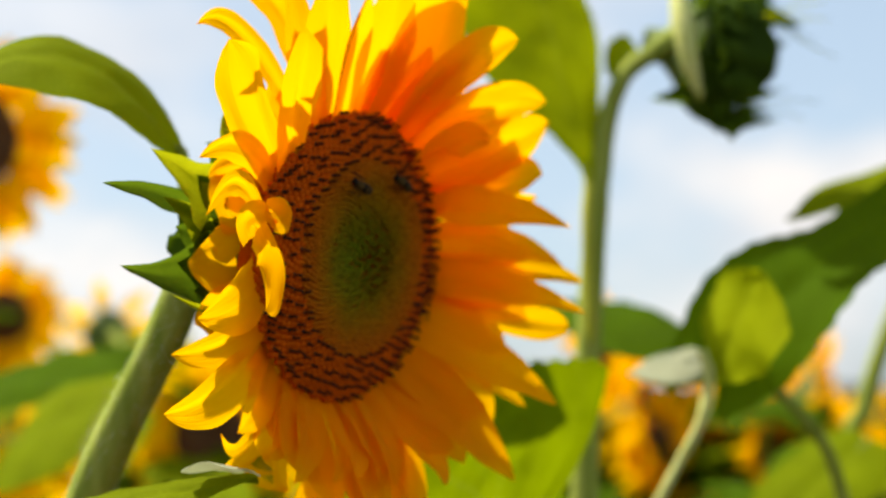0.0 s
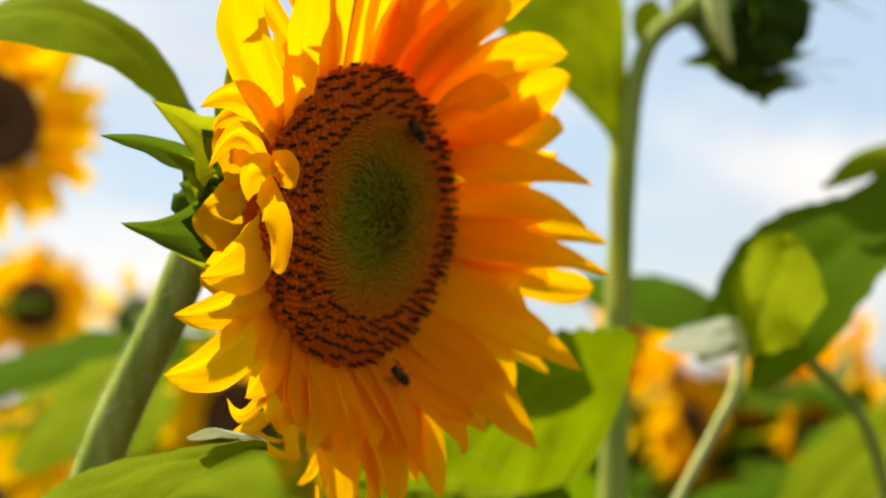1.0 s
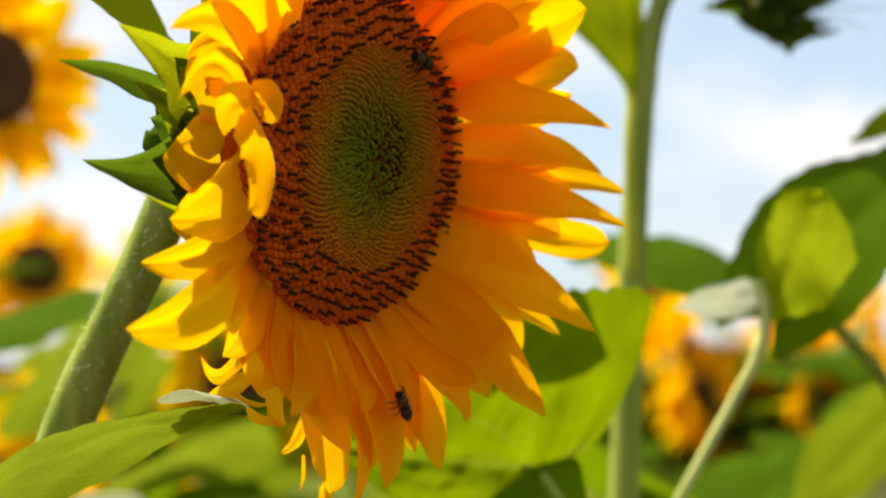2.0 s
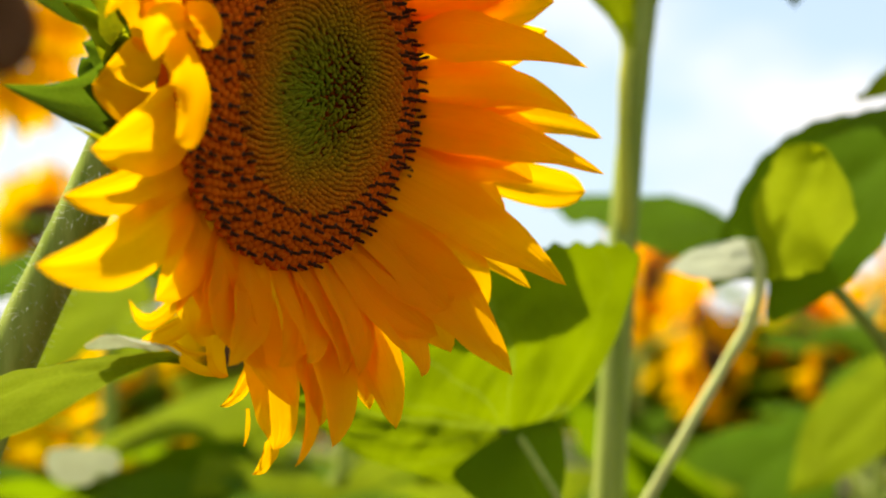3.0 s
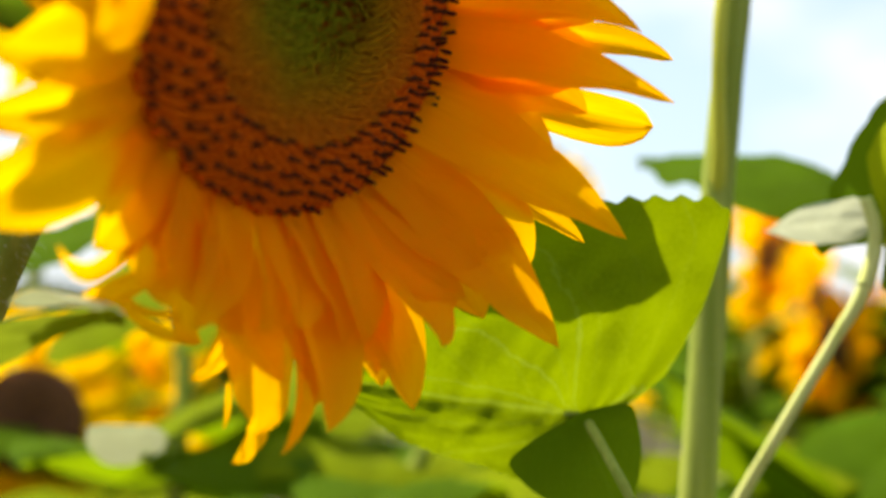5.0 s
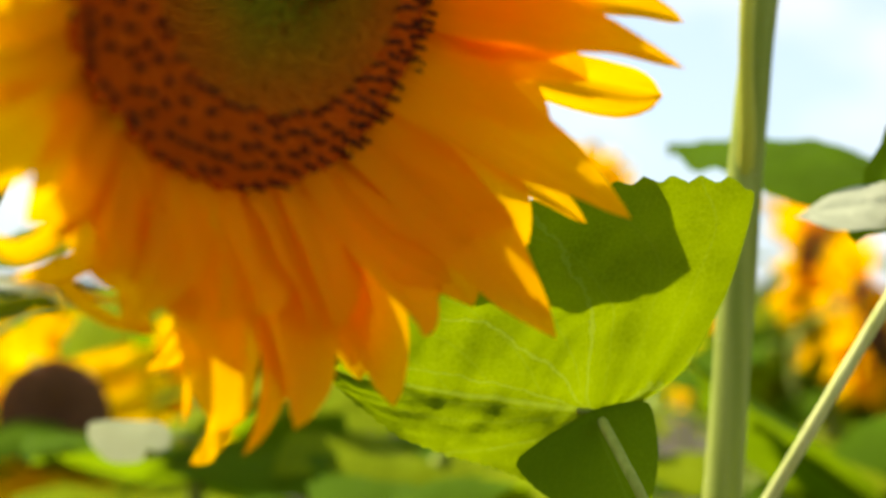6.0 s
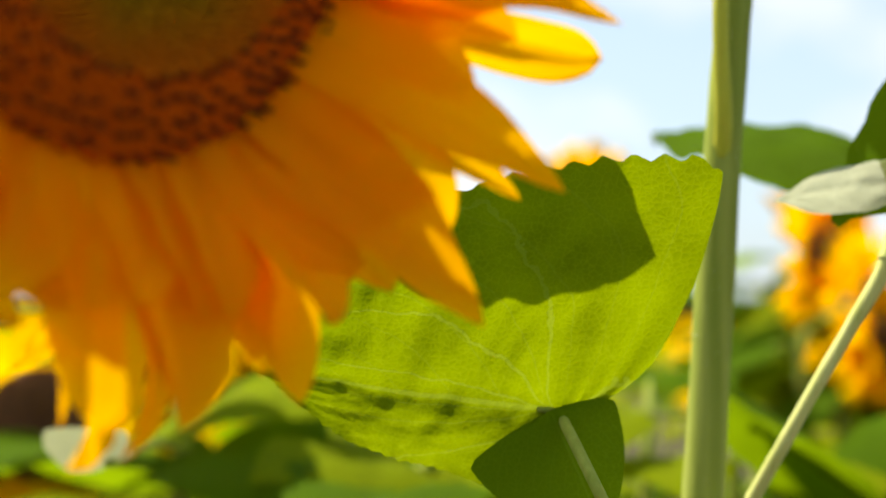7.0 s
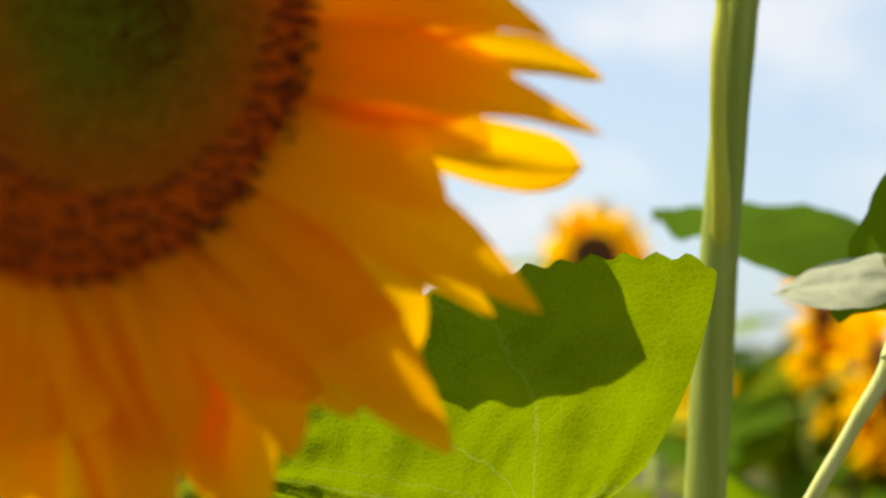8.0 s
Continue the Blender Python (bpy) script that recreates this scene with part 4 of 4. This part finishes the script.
    # the shadow across this leaf is put into its dark green
    add_leaf(plant, w((0.190, 0.735, 1.478)), w((0.349, 0.800, 1.610)), (-0.2, -0.75, 0.62), 0.098, [w((0.1819, 0.7280, 1.4534)), w((0.1855, 0.7300, 1.4660))], 0.0034, M_STEM_PALE, sides=(1.0, 0.80), sag=0.05, droop=0.12, fold=0.12, heart=0.22, ripple=0.05, peak=0.36,
             teeth=0.035, tooth_count=14, label="wide green leaf on a slender shoot, darkened for its shadow", seed=12, mat=M_LEAF_DEEP_SHADED)
    # sunlit patch of the wide leaf, made as a separate brighter leaf
    add_leaf(plant, w((0.189, 0.728, 1.474)), w((0.215, 0.688, 1.541)), (-0.3, -0.7, 0.65), 0.078, sag=0.03, droop=0.1, fold=0.10, heart=0.0, ripple=0.05, peak=0.68, flare=1.0, teeth=0.05, tooth_count=7, sides=(0.85, 1.15), label="bright leaf added for the sunlit patch on the wide leaf", seed=13, mat=M_LEAF_SUNLIT)
    add_leaf(plant, w((0.1892, 0.745, 1.4873)), w((0.1378, 0.765, 1.4816)), (0.1, -0.8, 0.55), 0.030, sag=0.06, droop=0.2, heart=0.02, peak=0.3, label="leaf turned to show its grey underside", seed=14, mat=M_LEAF_GREY)
    add_leaf(plant, w((0.4028, 0.8600, 1.6283)), w((0.2627, 0.8400, 1.5922)), (0.0, -0.5, 0.85), 0.07, sag=0.1, droop=0.3, heart=0.05, label="green leaf tip", seed=15)
    part("side_stalk", tube("side_stalk", [w((0.1919, 0.7650, 1.4833)), w((0.2217, 0.8000, 1.4852)), w((0.2537, 0.8300, 1.4642)), w((0.2904, 0.8600, 1.4206)), w((0.3162, 0.9000, 1.3319)), ], [0.004, 0.0042, 0.0042, 0.0045, 0.005], M_STEM, 40, 10), plant)


side_shoot(bud_plant())


def undergrowth_plant(name, label, spine, rad, leaves, seed):
    foot = Vector(spine[0])
    plant = thing(name, Matrix.Translation(foot), label, "sunflower")
    w = lambda p: Vector(p) - foot
    part("stem", tube("stem", [w(p) for p in spine], rad, M_STEM, 40, 12, 0.03, seed), plant)
    for k, (b, t, up, wd, mat, kw) in enumerate(leaves):
        near = min((Vector(q) for q in smooth_path(spine, 60)), key=lambda q: (q - Vector(b)).length + abs(q.z - b[2] + 0.04))
        st = [w(near), w(near.lerp(Vector(b), 0.5)) + Vector((0, 0, 0.01))]
        add_leaf(plant, w(b), w(t), up, wd, st, 0.003, seed=seed * 10 + k, mat=mat, **kw)
    return plant


UP = (0.0, -0.5, 0.86)


def leafy_stalk(x, y, high, seed):
    """A stalk of the lower storey, all leaves."""
    rng = random.Random(seed)
    spine = [(x, y, 0.0), (x + rng.uniform(-0.02, 0.02), y, high * 0.5), (x + rng.uniform(-0.04, 0.04), y, high)]
    leaves = []
    for k in range(9):
        zz = high * (0.62 + 0.38 * k / 8)
        a = radians(137.5 * k + rng.uniform(-25, 25) + seed * 50)
        d = Vector((math.cos(a), math.sin(a), 0))
        b = Vector((x, y, zz)) + d * 0.06 + Vector((0, 0, 0.03))
        ln = rng.uniform(0.13, 0.22)
        t = b + d * ln + Vector((0, 0, rng.uniform(-0.09, 0.03)))
        leaves.append((tuple(b), tuple(t), (d.x * 0.2, d.y * 0.2 - 0.15, 0.95), ln * rng.uniform(0.7, 0.95), M_LEAF if rng.random() < 0.65 else M_LEAF_DEEP_SHADED, dict(sag=0.12, droop=0.25)))
    undergrowth_plant("sunflower_stalk", "leafy green sunflower stalk of the lower storey", spine, [0.011, 0.010, 0.006], leaves, seed)
undergrowth_plant("sunflower_stalk", "sunflower stalk with broad leaves below the horizon",
    [(0.36, 1.25, 0.0), (0.37, 1.25, 0.8), (0.3944, 1.2551, 1.3653), (0.4131, 1.2448, 1.4585), (0.4369, 1.2373, 1.5296), (0.4778, 1.2278, 1.6223)], [0.012, 0.011, 0.0095, 0.009, 0.0085, 0.007],
    [((0.3906, 1.2290, 1.4154), (0.2942, 1.1308, 1.3667), UP, 0.09, M_LEAF_DEEP_SHADED, dict(sag=0.1, droop=0.2)),
     ((0.3933, 1.16, 1.4272), (0.2583, 1.1, 1.3186), (-0.2, -0.55, 0.8), 0.10, M_LEAF, dict(sag=0.06, droop=0.15)),
     ((0.2078, 1.4209, 1.2525), (0.0792, 1.1849, 1.4022), (0.1, -0.35, 0.93), 0.17, M_LEAF_DEEP_SHADED, dict(sag=0.08, droop=0.2)),
     ((0.2478, 1.4293, 1.2380), (0.1303, 1.2995, 1.3444), (0.1, -0.35, 0.93), 0.17, M_LEAF_DEEP_SHADED, dict(sag=0.12, droop=0.2)),
     ((0.2180, 1.4243, 1.2223), (0.3763, 1.4984, 1.3694), UP, 0.18, M_LEAF_DEEP_SHADED, dict(sag=0.12, droop=0.2))], 41)
undergrowth_plant("sunflower_stalk", "leafy sunflower stalk in the shade of taller plants",
    [(-0.02, 1.15, 0.0), (-0.02, 1.15, 0.7), (-0.1406, 1.3048, 1.2192), (-0.1270, 1.3025, 1.3168), (-0.1226, 1.3010, 1.3656)], [0.011, 0.0105, 0.0085, 0.008, 0.006],
    [((-0.1312, 1.2529, 1.2744), (0.0383, 1.0807, 1.2911), UP, 0.17, M_LEAF, dict(sag=0.12, droop=0.2)),
     ((-0.1317, 1.3024, 1.3021), (-0.2297, 1.1302, 1.3111), UP, 0.15, M_LEAF, dict(sag=0.12, droop=0.2)),
     ((-0.1174, 1.2555, 1.2746), (-0.1136, 0.9495, 1.2918), UP, 0.17, M_LEAF_DEEP_SHADED, dict(sag=0.12, droop=0.2)),
     ((-0.0679, 1.2266, 1.3464), (0.0331, 1.2367, 1.3113), (0, 0.2, 0.9), 0.10, M_LEAF, dict(sag=0.1, droop=0.2))], 43)
undergrowth_plant("sunflower_stalk", "leafy sunflower stalk beside a dark patch of shade",
    [(-0.40, 1.45, 0.0), (-0.40, 1.45, 0.7), (-0.3934, 1.4117, 1.2089), (-0.3843, 1.4008, 1.3840), (-0.3870, 1.3952, 1.4657)], [0.011, 0.0105, 0.009, 0.0085, 0.006],
    [((-0.3871, 1.3982, 1.4190), (-0.3229, 1.4001, 1.4659), UP, 0.12, M_LEAF, dict(sag=0.12, droop=0.2)),
     ((-0.3844, 1.4039, 1.3373), (-0.1791, 1.2171, 1.3612), UP, 0.20, M_LEAF, dict(sag=0.12, droop=0.2)),
     # small pale leaf for a bright glint, its brightness put into the colour
     ((-0.2373, 0.9121, 1.3454), (-0.2602, 0.8688, 1.3658), (-0.5, -0.35, 0.8), 0.05, M_LEAF_GREY, dict(sag=0.05, droop=0.1)),
     ((-0.3845, 1.4069, 1.2906), (-0.1877, 1.1198, 1.3016), UP, 0.20, M_LEAF_DEEP_SHADED, dict(sag=0.12, droop=0.2)),
     ((-0.3904, 1.4080, 1.2673), (-0.4116, 1.1017, 1.3150), UP, 0.20, M_LEAF_DEEP_SHADED, dict(sag=0.12, droop=0.2))], 45)
undergrowth_plant("sunflower_stalk", "sunflower stalk with a wide leaf, its shadowed half a darker leaf",
    [(-0.75, 1.30, 0.0), (-0.72, 1.30, 0.8), (-0.4966, 1.1568, 1.3549), (-0.4835, 1.1444, 1.4645), (-0.4708, 1.1339, 1.5584)], [0.011, 0.0105, 0.009, 0.0085, 0.006],
    # a separate darker leaf stands in for the shadowed half of the next
    [((-0.4780, 1.1434, 1.4749), (-0.2245, 0.9481, 1.4931), (-0.1, -0.6, 0.8), 0.085, M_LEAF_DEEP_SHADED, dict(sag=0.06, droop=0.2)),
     ((-0.4301, 1.2427, 1.4416), (-0.2687, 1.1519, 1.4730), (0.3, -0.7, 0.6), 0.17, M_LEAF, dict(sag=0.06, droop=0.2))], 47)
for k in range(24):
    row = random.Random(700 + k)
    leafy_stalk(-0.74 + 0.077 * k + row.uniform(-0.04, 0.04), (1.5, 1.9, 1.7, 2.15)[k % 4] + row.uniform(-0.08, 0.08), row.uniform(1.12, 1.19) + (0.05 if k % 4 else -0.02), 60 + k)
for k, (x, y, high) in enumerate(((0.05, 1.70, 1.20), (-0.06, 1.62, 1.21), (0.16, 1.55, 1.19), (0.44, 1.70, 1.23), (0.56, 1.60, 1.22), (-0.27, 1.68, 1.20), (-0.16, 1.50, 1.29), (-0.14, 1.62, 1.27), (0.44, 1.75, 1.32), (0.50, 1.90, 1.32), (-0.28, 1.55, 1.26), (-0.26, 1.70, 1.24), (0.03, 1.50, 1.34), (-0.18, 1.60, 1.26), (0.09, 1.45, 1.32))):
    leafy_stalk(x, y, high, 90 + k)

# ---- sunflowers in the field ----
CACHE = {}


def cached(key, make):
    if key not in CACHE:
        CACHE[key] = make()
    return CACHE[key]


def field_petal(k):
    rng = random.Random(300 + k)
    p = (Vector((0.0, 0, 0)), Vector((0.025, 0, 0.010 + 0.01 * rng.random())), Vector((0.055, 0.006 * rng.uniform(-1, 1), 0.018 * rng.random())), Vector((0.082 + 0.012 * rng.random(), 0.010 * rng.uniform(-1, 1), rng.uniform(-0.012, 0.014))))
    return petal_mesh("petal", p, Vector((0, 0, 1)), 0.042, rng.uniform(-25, 25), 0.2, ripple=0.1, seed=k, mat=M_PETAL_FIELD, nu=8, nv=4)


def field_disc():
    n = 24
    rings = [(0.001, 0.004), (0.2, 0.006), (0.45, 0.011), (0.7, 0.013), (0.9, 0.008), (1.0, 0.0), (0.9, -0.015), (0.5, -0.03), (0.16, -0.045)]
    verts, faces, mats = [], [], []
    for i, (r, h) in enumerate(rings):
        for j in range(n):
            verts.append(polar(360 * j / n, 0.062 * r, h + (0.0016 * ((i * 7 + j * 5) % 3) if i < 6 else 0)))
    for i in range(len(rings) - 1):
        for j in range(n):
            k = (j + 1) % n
            faces.append((i * n + j, (i + 1) * n + j, (i + 1) * n + k, i * n + k))
            mats.append(0 if i < 5 else 1)
    return mesh_from("flower_head", verts, faces, [M_FARDISC, M_BACK], None, mats)


def field_leaf(k):
    rng = random.Random(500 + k)
    return leaf_mesh("leaf", (0.06, 0, 0.02), (0.27, 0.0, rng.uniform(-0.08, 0.0)), (0, 0, 1), rng.uniform(0.17, 0.22), 0.16, 0.12, 0.25, 0.03, seed=k,
                     mat=M_LEAF if k % 3 else M_LEAF_DEEP_SHADED, nu=16, nv=8)


def field_stalk():
    return tube("leaf_stalk", [(0, 0, 0), (0.03, 0, 0.018), (0.07, 0, 0.02)], [0.004, 0.003, 0.0025], M_STEM, 6, 6)


def field_sunflower(head_at, facing, scale=1.0, seed=0, leaves=8, petals=27, low=0.5, high=0.66, label="yellow sunflower in bloom among green leaves", group="sunflowers of the field"):
    """A sunflower with its head at a given place, looking along facing."""
    rng = random.Random(seed)
    h = Vector(head_at)
    n = Vector(facing).normalized()
    foot = Vector((h.x - n.x * 0.12 + rng.uniform(-0.05, 0.05), h.y - n.y * 0.12 + rng.uniform(-0.05, 0.05), 0))
    plant = thing("sunflower", Matrix.Translation(foot), label, "sunflower", group)
    r = Vector((0, 0, 1)).cross(n).normalized()
    u = n.cross(r)
    back = h - n * 0.04 * scale - foot
    pts = [Vector((0, 0, 0)), Vector((0, 0, h.z * 0.45)) + Vector((rng.uniform(-0.02, 0.02), rng.uniform(-0.02, 0.02), 0)), Vector((back.x - n.x * 0.07, back.y - n.y * 0.07, h.z - 0.12)), Vector((back.x - n.x * 0.035, back.y - n.y * 0.035, h.z - 0.015)), back]
    part("stem", tube("stem", pts, [0.014, 0.012, 0.010, 0.009, 0.011], M_STEM, 20, 8), plant)
    m = Matrix(((r.x, u.x, n.x, h.x - foot.x), (r.y, u.y, n.y, h.y - foot.y), (r.z, u.z, n.z, h.z - foot.z), (0, 0, 0, 1))) @ Matrix.Scale(scale, 4)
    head = part("flower_head", cached("disc", field_disc), plant, "", m)
    for k in range(petals):
        a = 360 * k / petals + rng.uniform(-7, 7)
        mm = Matrix.Rotation(radians(a), 4, "Z") @ Matrix.Translation((0.057, 0, -0.004 - 0.004 * (k % 2))) @ Matrix.Rotation(radians(rng.uniform(-25, 15)), 4, "Y")
        part("petal", cached("p%d" % (k % 5), lambda: field_petal(k % 5)), head, "", mm)
    path = smooth_path(pts, 20)
    for k in range(leaves):
        z = min(low, high - 0.1) + (high - min(low, high - 0.1)) * (k + 0.5) / leaves
        c = path[int(z * 20)]
        a = 137.5 * k + rng.uniform(-25, 25) + seed * 40
        s = rng.uniform(0.75, 1.15) * (0.7 + 0.5 * (1 - z))
        mm = Matrix.Translation(c) @ Matrix.Rotation(radians(a), 4, "Z") @ Matrix.Rotation(radians(rng.uniform(-15, 25)), 4, "Y") @ Matrix.Scale(s, 4)
        lf = part("leaf", cached("l%d" % (k % 4), lambda: field_leaf(k % 4)), plant, "", mm)
        part("leaf_stalk", cached("stalk", field_stalk), lf)
    return plant


def field():
    F = field_sunflower
    near = (0.62, -0.75, -0.05)
    F((-0.6519, 1.7121, 1.8462), near, 1.12, 1, 4, 30, 0.25, 0.45, "big yellow sunflower head with a dark centre")
    F((-1.2141, 3.5139, 1.7382), (0.35, -0.93, 0.0), 1.15, 2, 6, 29)
    F((-0.6395, 2.3806, 1.6177), (-0.5, 0.8, 0.3), 0.7, 3, 6, 9, 0.5, 0.66, "small sunflower turned away, green back showing")
    F((-0.4138, 2.1833, 1.4372), (0.5, -0.85, -0.1), 1.05, 4)
    F((-0.6290, 2.3917, 1.3145), (0.75, -0.6, -0.1), 0.95, 5)
    F((-0.6855, 1.7056, 1.3073), (0.55, -0.8, 0.1), 1.1, 6, 7, 21, 0.6)
    F((-0.2188, 3.5234, 1.7300), (0.3, -0.9, -0.1), 0.98, 7, 6, 29)
    F((0.3316, 2.8929, 1.4332), (0.95, -0.3, -0.05), 1.25, 8, 8, 29)
    F((0.3203, 3.2889, 1.5219), (0.9, -0.35, -0.2), 1.0, 18, 8, 29)
    F((0.4276, 3.0049, 1.3751), (0.75, -0.6, -0.05), 1.0, 19, 8, 29)
    F((0.6111, 3.1447, 1.4617), (0.65, -0.75, 0.0), 1.05, 9)
    F((0.7244, 2.8432, 1.4871), (0.97, -0.25, 0.0), 1.15, 10)
    F((0.8514, 3.2637, 1.3720), (0.7, -0.7, 0.0), 1.0, 11)
    F((-0.7329, 1.9163, 1.2116), (0.5, -0.8, 0.1), 1.0, 13, 6, 19, 0.7)
    F((0.9022, 3.0722, 1.3007), (0.6, -0.8, 0.0), 0.9, 14)
    F((-0.9008, 2.4956, 1.3046), (0.6, -0.8, 0.0), 1.0, 15)
    F((0.8052, 4.0420, 1.3708), (0.7, -0.7, 0.0), 1.0, 16)
    F((0.6356, 3.6303, 1.2930), (0.7, -0.7, 0.0), 0.95, 17)
    F((0.2887, 2.9494, 1.5498), (0.8, -0.55, 0.1), 1.25, 21, 5, 34, 0.4)
    F((0.3505, 2.7598, 1.4500), (0.96, -0.2, 0.15), 1.2, 22, 5, 34, 0.4)
    F((0.6200, 3.1837, 1.4337), (0.75, -0.6, 0.0), 1.2, 23, 5, 32, 0.4)
    F((0.7996, 3.3972, 1.4538), (0.6, -0.8, 0.0), 1.1, 24, 5, 32, 0.4)
    F((0.3188, 2.9000, 1.4549), (0.8, -0.55, 0.0), 0.85, 31, 5, 34, 0.4)
    F((0.3697, 2.7500, 1.3931), (0.6, -0.75, -0.1), 0.80, 32, 5, 34, 0.4)
    F((0.5043, 3.1000, 1.4168), (0.9, -0.4, 0.0), 0.85, 33, 5, 34, 0.4)
    F((0.6358, 3.3000, 1.4724), (0.7, -0.65, 0.0), 0.85, 34, 5, 34, 0.4)
    F((0.3186, 3.0000, 1.5869), (0.85, -0.5, 0.1), 0.85, 35, 5, 34, 0.4)
    F((0.6282, 2.9000, 1.3818), (0.65, -0.7, -0.1), 0.75, 36, 5, 34, 0.4)
    F((0.7363, 3.0000, 1.4493), (0.8, -0.6, 0.0), 0.80, 37, 5, 34, 0.4)
    # rows beyond
    rng = random.Random(77)
    for k in range(46):
        y = 4.2 + 7.0 * (k / 46) ** 1.2 + rng.uniform(-0.2, 0.2)
        x = rng.uniform(-0.36, 0.36) * (y + 0.5) - 0.05
        F((x, y, rng.uniform(1.22, 1.44)), (0.7 + rng.uniform(-0.3, 0.3), -0.6 + rng.uniform(-0.3, 0.3), rng.uniform(-0.3, 0.1)), rng.uniform(0.9, 1.2), 900 + k, 6, 18, 0.6)


field()


# ---- bees ----
def ellipsoid(name, size, mats, bands=None, n=12, m=10):
    verts, faces, fm = [], [], []
    for i in range(m + 1):
        t = math.pi * i / m
        for j in range(n):
            a = 2 * math.pi * j / n
            verts.append(Vector((-math.cos(t) * size[0], math.sin(t) * math.cos(a) * size[1] * (1 - 0.15 * math.cos(t)), math.sin(t) * math.sin(a) * size[2])))
    for i in range(m):
        for j in range(n):
            k = (j + 1) % n
            faces.append((i * n + j, (i + 1) * n + j, (i + 1) * n + k, i * n + k))
            fm.append(1 if bands and i in bands else 0)
    return mesh_from(name, verts, faces, mats, None, fm)


def bee(label):
    """A honeybee, head towards +x, back towards +z, body at its own origin."""
    b = thing("honeybee", Matrix.Identity(4), label, "bee", "bees on the sunflower")
    part("thorax", ellipsoid("thorax", (0.0023, 0.0021, 0.0020), [M_BEE_FUR]), b, "furry brown thorax")
    part("abdomen", ellipsoid("abdomen", (0.0041, 0.0023, 0.0021), [M_BEE_DARK, M_BEE_FUR], (2, 4, 6)), b, "dark striped abdomen", pose(-0.0056, 0, -0.0006, 0, -10, 0))
    hd = part("head", ellipsoid("head", (0.0012, 0.0018, 0.0015), [M_BEE_DARK]), b, "", pose(0.0031, 0, -0.0006))
    for s in (1, -1):
        part("antenna", tube("antenna", [(0.0008, 0.0005 * s, 0.0008), (0.0024, 0.0012 * s, 0.0014), (0.0036, 0.0018 * s, 0.0004)], [0.00016, 0.00016, 0.00014], M_BEE_DARK, 6, 5), hd)
        p = (Vector((0, 0.0008 * s, 0.0017)), Vector((-0.003, 0.002 * s, 0.0026)), Vector((-0.006, 0.0034 * s, 0.0024)), Vector((-0.0088, 0.0036 * s, 0.0018)))
        part("wing", petal_mesh("wing", p, Vector((0, 0, 1)), 0.0032, 0, 0.05, 0.3, 0.6, 1.4, 0, 1, M_WING, 8, 4), b, "clear folded wing")
        for x, dx in ((0.0014, 0.0016), (0.0, 0.0), (-0.0014, -0.0022)):
            part("leg", tube("leg", [(x, 0.0012 * s, -0.0014), (x + dx * 0.6, 0.0036 * s, -0.0008), (x + dx, 0.0046 * s, -0.0036)], [0.00035, 0.0003, 0.0002], M_BEE_DARK, 8, 5), b)
    return b


def on_disc(a, r, h, heading, lift=0.0, roll=0.0):
    """A pose on the flower's face: heading in degrees round its normal."""
    return HEAD @ Matrix.Translation(polar(a, r, h)) @ Matrix.Rotation(radians(heading), 4, "Z") @ Matrix.Rotation(radians(lift), 4, "Y") @ Matrix.Rotation(radians(roll), 4, "X")


bee_a = bee("honeybee with dark striped abdomen crawling on the disc")
bee_b = bee("dark honeybee flying past and landing on the rim of the disc")


def motions():
    a, b = bee_a, bee_b
    walk(a, [(0.0, on_disc(73.2, 0.0359, 0.0130, 161.4)), (0.5, on_disc(73.6, 0.0375, 0.0130, 148.9)), (1.0, on_disc(75.6, 0.0388, 0.0130, 150.5)), (2.3, on_disc(70.9, 0.0418, 0.0130, 171.3)),
             (4.0, on_disc(78.2, 0.0419, 0.0130, 176.3)), (8.0, on_disc(83.0, 0.0419, 0.0130, 178.5))])
    walk(b, [(0.0, on_disc(127.8, 0.0364, 0.0160, 167.6)), (0.1, on_disc(126.3, 0.0342, 0.0150, 163.5)), (0.3, on_disc(-170.5, 0.0146, 0.0180, 163.1)), (0.4, on_disc(-148.9, 0.0047, 0.0180, 178.5)),
             (0.5, on_disc(-87.6, 0.0231, 0.0170, 160.7)), (0.6, on_disc(-83.9, 0.0417, 0.0140, 160.0)), (0.7, on_disc(-74.9, 0.0560, 0.0125, 159.0)), (0.8, on_disc(-75.0, 0.0626, 0.0120, 150.6)),
             (1.0, on_disc(-74.6, 0.0655, 0.0120, 152.3)), (1.2, on_disc(-78.2, 0.0638, 0.0120, 153.1)), (1.5, on_disc(-78.3, 0.0645, 0.0120, 151.8)), (2.1, on_disc(-86.5, 0.0981, 0.0300, 127.0)),
             (2.3, on_disc(-84.9, 0.1242, 0.0300, 122.7)), (2.6, on_disc(-81.5, 0.1636, 0.0300, 128.0)), (3.2, pose(0.10, 0.62, 1.16, 0, 0, 20)), (8.0, pose(0.12, 0.66, 1.15, 0, 0, 30))])


motions()
